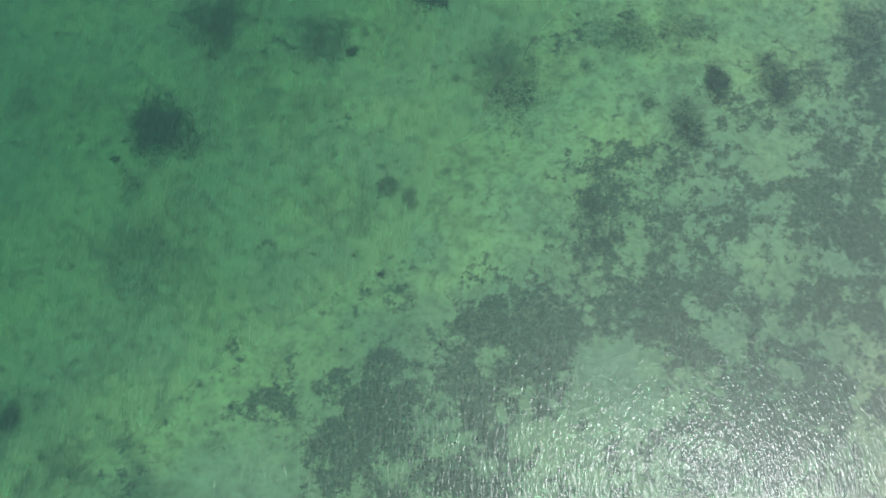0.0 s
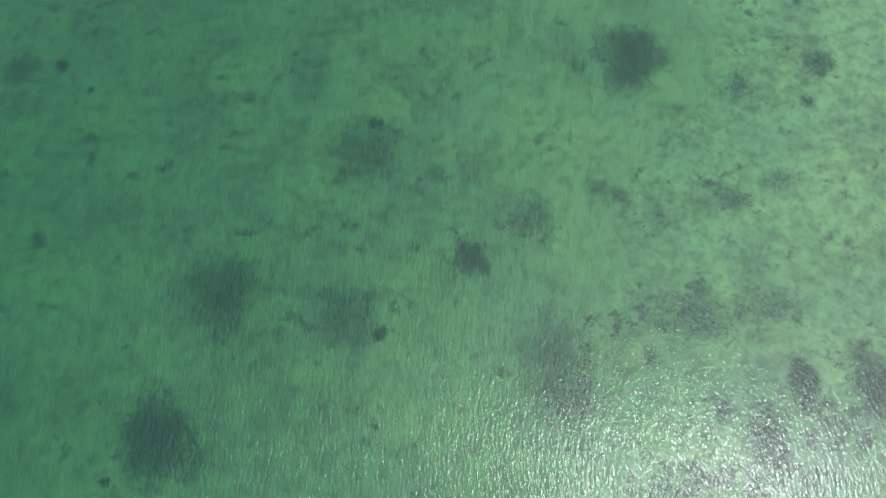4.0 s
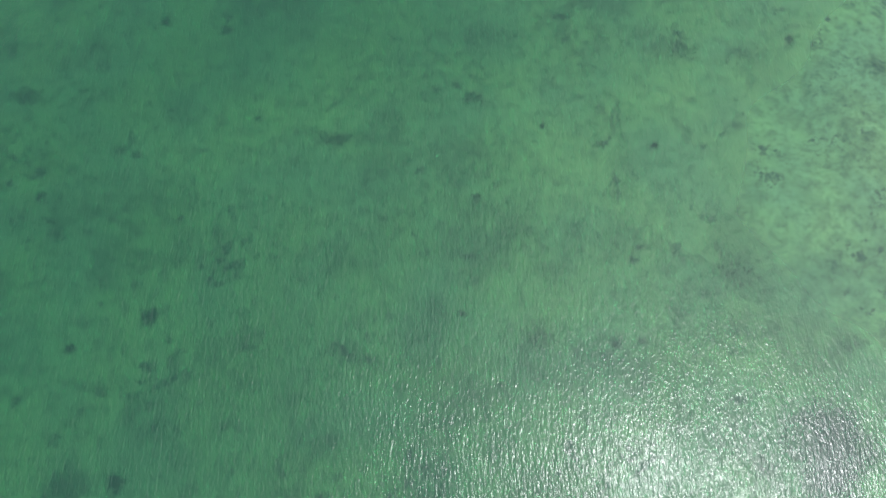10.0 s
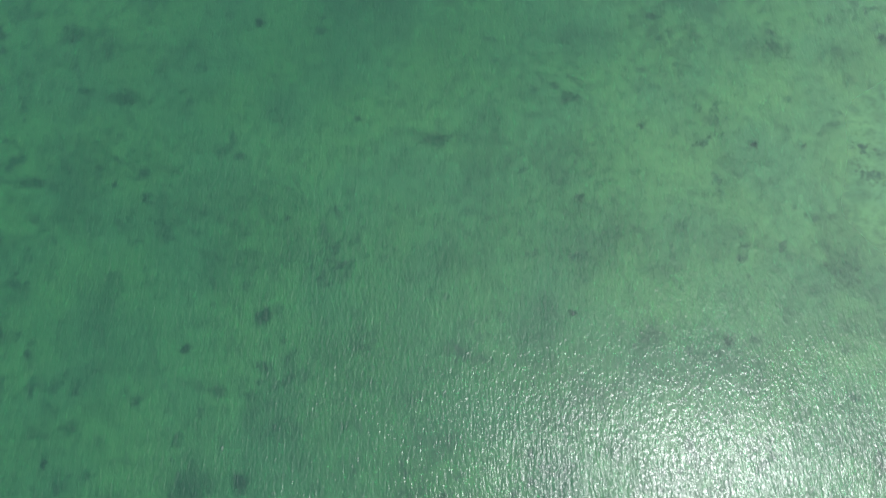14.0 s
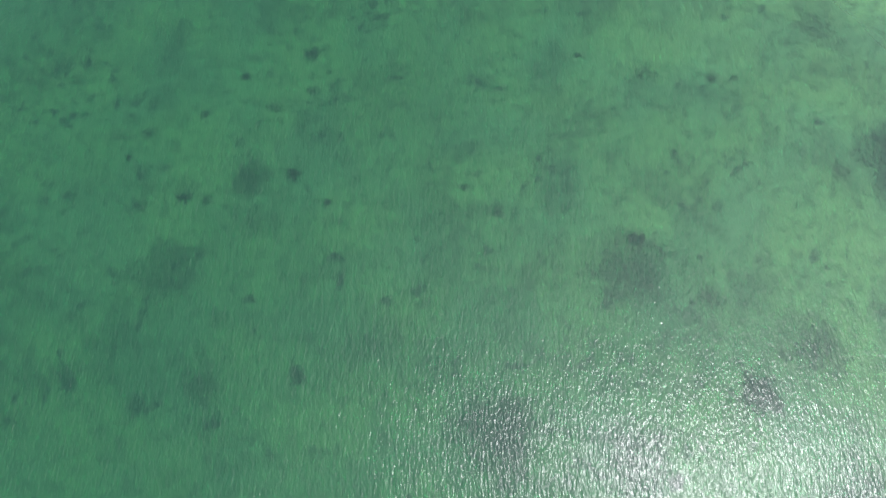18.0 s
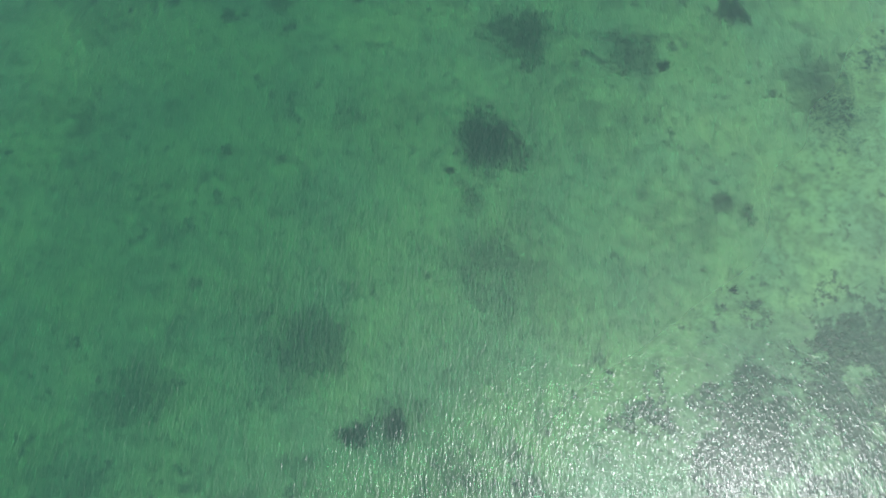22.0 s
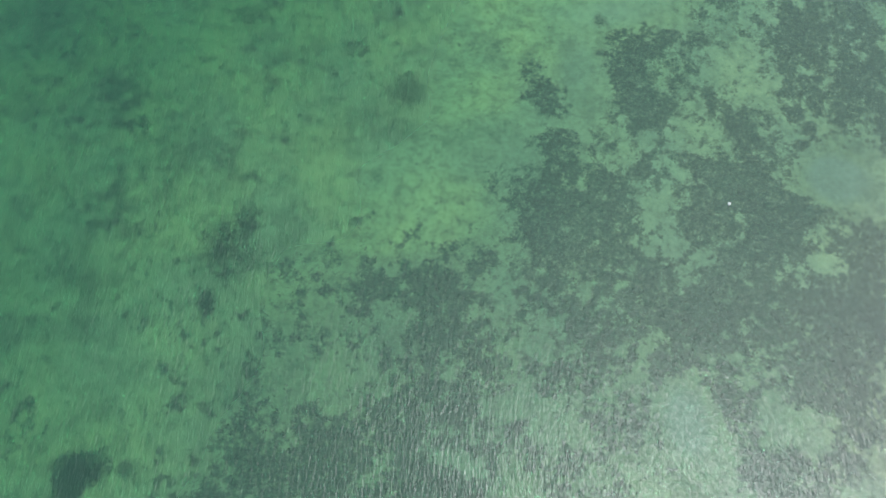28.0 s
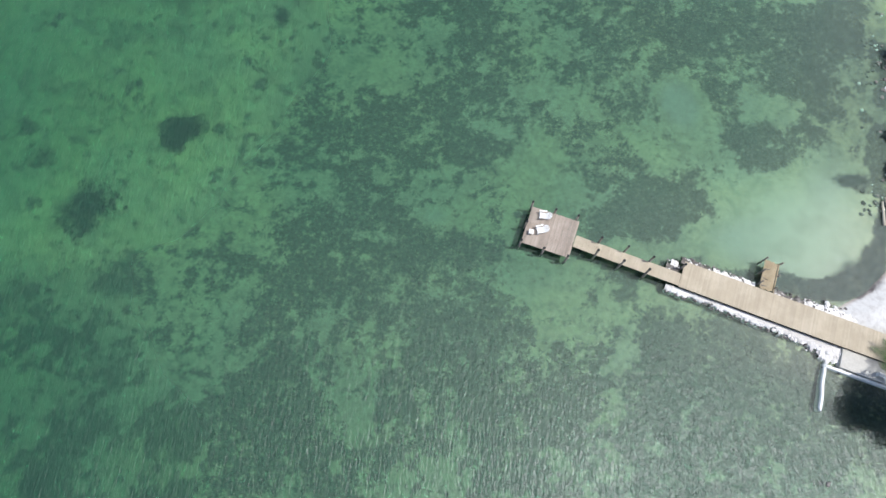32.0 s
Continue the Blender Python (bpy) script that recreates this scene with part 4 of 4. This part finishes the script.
garden_chair(-1.28, 1.18, 196, "white slatted garden chair standing on the timber platform")
garden_chair(-1.05, -0.30, 214, "white slatted garden chair turned towards the low table")
table = tagged(on_dock("side_table", -1.78, -0.82, DECK + 0.004, 12), "small square white side table beside the chairs", "table")
for i in range(4):
    part("top_slat", box_bm((0.105, 0.44, 0.022), (-0.165 + i * 0.11, 0, 0.44), 0.005), M_WHITE, table)
for a in (-1, 1):
    part("apron", box_bm((0.42, 0.02, 0.06), (0, a * 0.18, 0.395), 0.003), M_WHITE, table)
    for b in (-1, 1):
        part("leg", box_bm((0.05, 0.05, 0.43), (a * 0.17, b * 0.155, 0.213), 0.005), M_WHITE, table)

# ---- the short timber landing stage ----
stage = tagged(on_dock("landing_stage", 19.75, 1.9, 0), "short landing stage of yellowish timbers with log edges", "dock")
srng = random.Random(11)
for i in range(7):
    part("plank", box_bm((0.135, 2.9 + srng.uniform(-0.12, 0.12), 0.045), (-0.45 + i * 0.15, 1.5 + srng.uniform(-0.05, 0.05), 0.72), 0.006),
         M_YELLOW_WOOD, stage)
for v in (0.35, 1.15, 2.0):
    part("batten", rod_bm(0.045, 0.035, (-0.68, v, 0.77), (-0.1, v + srng.uniform(-0.1, 0.1), 0.78), 8), M_PILE, stage, "dark round cross batten", True)
for s in (-1, 1):
    part("log", rod_bm(0.08, 0.07, (s * 0.6, 0.05, 0.76), (s * 0.62, 3.0, 0.74), 10), M_YELLOW_WOOD, stage, "round log along the edge", True)
    for v in (0.5, 1.7, 2.95):
        part("post", rod_bm(0.09, 0.08, (s * 0.70, v, -0.8), (s * 0.70, v, 1.25 + srng.uniform(-0.1, 0.25)), 10), M_PILE, stage, "dark timber post", True)

# ---- rubble bank of pale stones ----
def stone_mesh(seed, material):
    r = random.Random(seed)
    bm = bmesh.new()
    bmesh.ops.create_icosphere(bm, subdivisions=2, radius=0.5)
    cut = [Vector((r.uniform(-1, 1), r.uniform(-1, 1), r.uniform(-1, 1))).normalized() for _ in range(7)]
    for v in bm.verts:
        for c in cut:
            d = v.co.dot(c) - 0.34
            if d > 0:
                v.co -= c * d * 0.85
        v.co *= 1 + 0.12 * (noise.noise(v.co * 4 + Vector((seed, 0, 0))))
    return mesh_of("stone", bm, material)


PALE = [stone_mesh(i, M_STONE) for i in range(5)]
WET = [stone_mesh(20 + i, M_WET_STONE) for i in range(3)]


def bank(name, label, strips, wet_share, seed, fringe=0):
    """Stones heaped along strips of the pier: u0, u1, v0, v1, top, stones a metre, pale bed or dark."""
    r = random.Random(seed)
    b = tagged(on_dock(name), label, "stones")
    for u0, u1, v0, v1, top, count, pale in strips:
        nu = max(int((u1 - u0) / 0.16), 5)
        verts, faces = [], []
        wob = 0.0
        for i in range(nu + 1):
            u = u0 + (u1 - u0) * i / nu
            wob = 0.55 * wob + r.uniform(-0.24, 0.24)
            for fv, fz in ((0, 0.95), (0.35, 1.0), (0.65, 0.9), (0.88, 0.6), (1.0, -0.2), (1.05, -2.2)):
                v = v0 + (v1 - v0) * fv * (1 + wob * fv)
                verts.append((u + r.uniform(-0.03, 0.03), v, top * fz * 0.75 + r.uniform(-0.02, 0.02)))
        for i in range(nu):
            for j in range(5):
                k = i * 6 + j
                faces.append((k, k + 6, k + 7, k + 1) if v1 < v0 else (k, k + 1, k + 7, k + 6))
        link_mesh("rubble_bed", verts, faces, M_STONE if pale else M_RUBBLE, b, "pale bed of broken coral stone" if pale else "brown bed of weedy rubble")
        for _ in range(int((u1 - u0) * fringe)):
            s = r.uniform(0.16, 0.42)
            m = pose(r.uniform(u0, u1), v1 + (v1 - v0) * r.uniform(-0.05, 0.22), r.uniform(-0.08, 0.06), r.uniform(0, 360), r.uniform(0, 360), r.uniform(0, 360))
            shared("stone", r.choice(WET), b, m @ Matrix.Diagonal((s, s * r.uniform(0.6, 1.1), s * 0.6, 1)))
        for _ in range(int((u1 - u0) * count)):
            f = r.random() ** 0.7
            u, v = r.uniform(u0, u1), v0 + (v1 - v0) * f * 1.1
            s = r.uniform(0.12, 0.26) * (2.1 if r.random() < 0.16 else 1.0)
            wet = r.random() < (wet_share * (0.3 + 1.2 * f) if pale else 0.6)
            z = top * (1.0 - 1.1 * max(f - 0.45, 0)) * 0.75 - 0.03
            m = pose(u, v, z, r.uniform(-25, 25), r.uniform(-25, 25), r.uniform(0, 360)) @ Matrix.Diagonal((s, s * r.uniform(0.55, 1.0), s * 0.55, 1))
            shared("stone", r.choice(WET if wet else PALE), b, m)


bank("rubble_bank", "bank of pale limestone rubble along the boardwalk's open side",
     ((11.3, 13.4, -0.62, -1.22, 0.40, 9, 1), (13.2, 15.8, -0.62, -1.05, 0.40, 9, 1), (15.6, 22.0, -0.62, -1.24, 0.42, 11, 1), (21.8, 24.6, -0.62, -1.35, 0.42, 11, 1),
      (24.4, 25.7, -0.62, -1.8, 0.42, 14, 1), (25.5, 27.6, -0.62, -2.5, 0.42, 16, 1)), 0.08, 3, 5)
bank("rubble_bank", "bank of mixed pale and dark stones on the cove side",
     ((10.9, 12.1, 0.70, 1.7, 0.40, 22, 0), (11.2, 11.9, 1.3, 1.9, 0.42, 18, 1), (12.1, 15.2, 1.80, 2.5, 0.42, 16, 0), (15.0, 18.9, 1.80, 2.55, 0.45, 12, 1), (20.6, 23.6, 1.80, 2.6, 0.45, 20, 0),
      (23.4, 25.4, 1.80, 2.7, 0.5, 22, 1), (25.2, 28.0, 1.80, 3.1, 0.6, 18, 1)), 0.35, 4, 5)

# ---- white sea wall, terrace and what stands there ----
seawall = tagged(on_dock("sea_wall"), "low whitewashed concrete sea wall with a spur", "wall")
bm = bmesh.new()
rings = []
for i in range(15):
    v = -2.55 - 4.15 * i / 14
    mid, half = 26.28 - 0.075 * (v + 4.7) + 0.028 * math.sin(i * 0.8), 0.155 if i < 14 else 0.09
    rings.append([bm.verts.new((mid + du, v, z)) for du, z in ((-half * 1.15, -1.15), (-half, 0.16), (-half * 0.6, 0.25), (half * 0.6, 0.25), (half, 0.16), (half * 1.15, -1.15))])
for a, b in zip(rings, rings[1:]):
    for j in range(5):
        bm.faces.new((a[j], a[j + 1], b[j + 1], b[j]))
bm.faces.new(rings[0][::-1])
bm.faces.new(rings[-1])
bmesh.ops.recalc_face_normals(bm, faces=bm.faces)
part("spur", bm, M_WALL, seawall, "whitewashed spur with a rounded top")
part("wall_run", box_bm((9.0, 0.26, 1.5), (30.6, -2.62, -0.40), 0.05, 1.0), M_WALL, seawall)
terrace = tagged(on_dock("terrace"), "pale grey concrete terrace slab behind the sea wall", "terrace", kind="structure")
part("slab", box_bm((8.0, 1.75, 0.9), (31.2, -1.55, 0.05), 0.02), M_CONCRETE, terrace)
bench = tagged(on_dock("bench", 30.6, -1.95, 0.502, -6), "low white bench near the terrace edge", "bench")
for i in range(3):
    part("slat", box_bm((0.9, 0.11, 0.03), (0, -0.13 + i * 0.13, 0.42), 0.005), M_WHITE, bench)
for s in (-1, 1):
    part("leg", box_bm((0.06, 0.34, 0.405), (s * 0.36, 0, 0.2025), 0.005), M_WHITE, bench)


def frond_bm(length, droop, bm, yaw, up):
    """One feathered palm frond: a curved rib with paired leaflets."""
    n = 16
    prev = None
    for i in range(n + 1):
        t = i / n
        x, z = length * t * math.cos(up), length * t * math.sin(up) - droop * t * t
        rib = Matrix.Rotation(yaw, 3, "Z") @ Vector((x, 0, z))
        if prev is not None and i > 1:
            for s in (-1, 1):
                ll = length * 0.30 * math.sin(math.pi * min(0.12 + 0.88 * t, 0.97)) + 0.06
                tip = Matrix.Rotation(yaw, 3, "Z") @ Vector((x + ll * 0.55, s * ll * 0.85, z - ll * 0.35))
                w = Matrix.Rotation(yaw, 3, "Z") @ Vector((0.045, 0, 0))
                bm.faces.new([bm.verts.new(rib - w), bm.verts.new(rib + w), bm.verts.new(tip)])
        prev = rib
    return bm


M_PALM = leaf_material("palm_leaf", (0.04, 0.088, 0.02), (0.104, 0.176, 0.04), 0.5)
M_BUSH = leaf_material("shrub_leaf", (0.02, 0.036, 0.012), (0.06, 0.088, 0.028), 0.55)
M_BARK = weathered("grey_bark", (0.16, 0.136, 0.104), (0.24, 0.208, 0.168), 3.0, 0.9, 0.01, 0.1)
palm = tagged(empty("palm_tree", (6.9, -72.3, 0.45)), "small coconut palm with arching green fronds on the terrace", "palm tree")
part("trunk", rod_bm(0.13, 0.09, (0, 0, 0), (0.1, 0.1, 0.8), 10), M_BARK, palm, "", True)
prng = random.Random(9)
for i in range(13):
    bm = frond_bm(prng.uniform(1.9, 2.5), prng.uniform(0.5, 1.1), bmesh.new(), i * 2.4, prng.uniform(0.2, 0.9))
    bmesh.ops.translate(bm, verts=bm.verts, vec=(0.1, 0.1, 0.78))
    part("frond", bm, M_PALM, palm)


def shrub(name, label, x, y, r, h, leaves, seed, base=0.0):
    """Several leaning stems and a crown of many small leaves in uneven clumps."""
    q = np.random.default_rng(seed)
    s = tagged(empty(name, (x, y, base)), label, "shrub", "shrubs along the shore")
    bm = bmesh.new()
    tips = []
    for i in range(7):
        a, d = q.uniform(0, 6.28), q.uniform(0.3, 0.75) * r
        tip = (math.cos(a) * d, math.sin(a) * d, h * q.uniform(0.5, 0.8))
        rod_bm(0.07, 0.03, (math.cos(a) * 0.12 * i / 7, math.sin(a) * 0.12, -0.3), tip, 6, bm)
        tips.append(tip)
    part("stems", bm, M_BARK, s)
    tips = np.array(tips + [(0, 0, h * 0.8)] * 2)
    pick = tips[q.integers(0, len(tips), leaves)]
    off = q.normal(0, 1, (leaves, 3))
    off /= np.linalg.norm(off, axis=1)[:, None]
    c = pick + off * (q.random(leaves) ** 0.45)[:, None] * np.array([r * 0.5, r * 0.5, h * 0.28])
    c[:, 2] = np.maximum(c[:, 2], 0.15)
    d1 = q.normal(0, 1, (leaves, 3)) * (1, 1, 0.5)
    d1 /= np.linalg.norm(d1, axis=1)[:, None]
    d2 = np.cross(d1, q.normal(0, 1, (leaves, 3)))
    d2 /= np.linalg.norm(d2, axis=1)[:, None]
    ln, wd = q.uniform(0.09, 0.17, (leaves, 1)), q.uniform(0.05, 0.085, (leaves, 1))
    co = np.stack([c - d1 * ln, c + d2 * wd, c + d1 * ln, c - d2 * wd], 1).reshape(-1, 3)
    faces = (np.arange(leaves)[:, None] * 4 + np.arange(4)).tolist()
    link_mesh("crown", co.tolist(), faces, M_BUSH, s)


# First crown stands out of view, added and sized to shade the water below.
shrub("mangrove_shrub", "tall dark green mangrove by the sea wall, added out of view to shade the water", 7.7, -76.9, 3.3, 8.5, 15000, 1)
shrub("mangrove_shrub", "dark green mangrove shrub at the water's edge", 14.3, -39.6, 1.9, 2.4, 3000, 2)
shrub("mangrove_shrub", "dark green mangrove shrub at the edge of the cove", 12.6, -49.6, 1.7, 2.0, 2600, 3)
shrub("mangrove_shrub", "low dark mangrove shrub on the cove's bank", 12.0, -53.6, 1.5, 1.8, 2200, 4)

# ---- dark rocks along the shore beside the cove ----
rocks = tagged(on_dock("shore_rocks"), "band of dark weedy rocks with a few pale stones", "stones")
to_dock = rocks.matrix_basis.inverted()
rr = random.Random(17)
for i in range(420):
    y = rr.uniform(-58, -33)
    x = float(shore_x(y)) + rr.gauss(-0.2, 1.1)
    if float(lace(np.array([x * 0.45]), np.array([y * 0.45]))[0]) < 0.03:
        continue
    s = 0.12 + 0.55 * rr.random() ** 2
    z = float(floor_z(np.array([x]), np.array([y]))[0]) + 0.06
    m = to_dock @ pose(x, y, z, rr.uniform(-20, 20), rr.uniform(-20, 20), rr.uniform(0, 360)) @ Matrix.Diagonal((s, s * rr.uniform(0.6, 1.0), s * 0.6, 1))
    shared("stone", rr.choice(PALE if rr.random() < 0.16 else WET), rocks, m)

# ---- driftwood at the edge of the cove ----
for u, v, turn, length, label in ((9.0, -57.9, 84, 2.5, "pale bleached driftwood log at the edge of the cove"), (9.5, -57.2, 97, 1.9, "short bleached driftwood log lying beside another")):
    log = tagged(empty("driftwood_log", (u, v, float(floor_z(np.array([u]), np.array([v]))[0]) + 0.22), turn), label, "log", "driftwood by the cove")
    part("trunk", rod_bm(0.14, 0.09, (-length / 2, 0, 0), (length / 2, 0.05, 0.06), 10), M_DRIFT, log, "", True)
    part("branch_stub", rod_bm(0.05, 0.03, (length * 0.2, 0, 0.04), (length * 0.3, 0.24, 0.14), 8), M_DRIFT, log, "", True)

# ---- loose things in the water ----
rock = tagged(shared("rock", stone_mesh(41, M_WET_STONE), None, pose(0.4, -82.8, -0.1, 10, 20, 30) @ Matrix.Diagonal((0.75, 0.45, 0.4, 1))),
              "dark wet rock just breaking the water surface", "rock")
buoy = tagged(empty("mooring_buoy", (-4.4, -26.2, 0.0)), "small white round mooring float on the water", "buoy")
bm = bmesh.new()
bmesh.ops.create_uvsphere(bm, u_segments=14, v_segments=9, radius=0.15, matrix=Matrix.Translation((0, 0, 0.06)))
part("float", bm, M_WHITE, buoy, "", True)
part("eye", rod_bm(0.03, 0.025, (0, 0, 0.2), (0, 0, 0.26), 8), M_CAP, buoy, "dark rope eye on top")


# ---- weed washed up round the cove ----
def wrack_line(n, q):
    x, y = q.uniform(-9, 13, n), q.uniform(-78, -38, n)
    keep = q.random(n) < step(0.25, 0.8, np.minimum(blobs(WRACK, x, y), 1) + 0.8 * lace(x, y))
    u = (x + 23.0) * 0.955 - (y + 62.8) * 0.297
    v = (x + 23.0) * 0.297 + (y + 62.8) * 0.955
    keep &= ~((u > 10.5) & (v > -2.6) & (v < 2.2))
    x, y = x[keep], y[keep]
    ob = tuft_mesh("weed_wrack", x, y, q.uniform(0.08, 0.2, len(x)), q, M_WRACK, lift=(0.05, 0.35))
    tagged(ob, "grey-brown seaweed washed up round the cove", "seaweed", kind="stuff")


M_WRACK = leaf_material("dried_weed", (0.028, 0.024, 0.0224), (0.112, 0.092, 0.088), 0.85)
wrack_line(20000, np.random.default_rng(8))

# ---- boards, the many small pieces last ----
plank_run(platform, M_GREY_DECK, -2.38, 2.14, -1.92, 1.92, DECK, 0.145, rng)
plank_run(walkway, M_TAN_DECK, 2.24, 12.25, -0.62, 0.58, DECK, 0.145, rng)
plank_run(boardwalk, M_TAN_DECK, 12.28, 32.0, -0.70, 1.88, DECK, 0.145, rng, rough=0.001, gap=0.003)
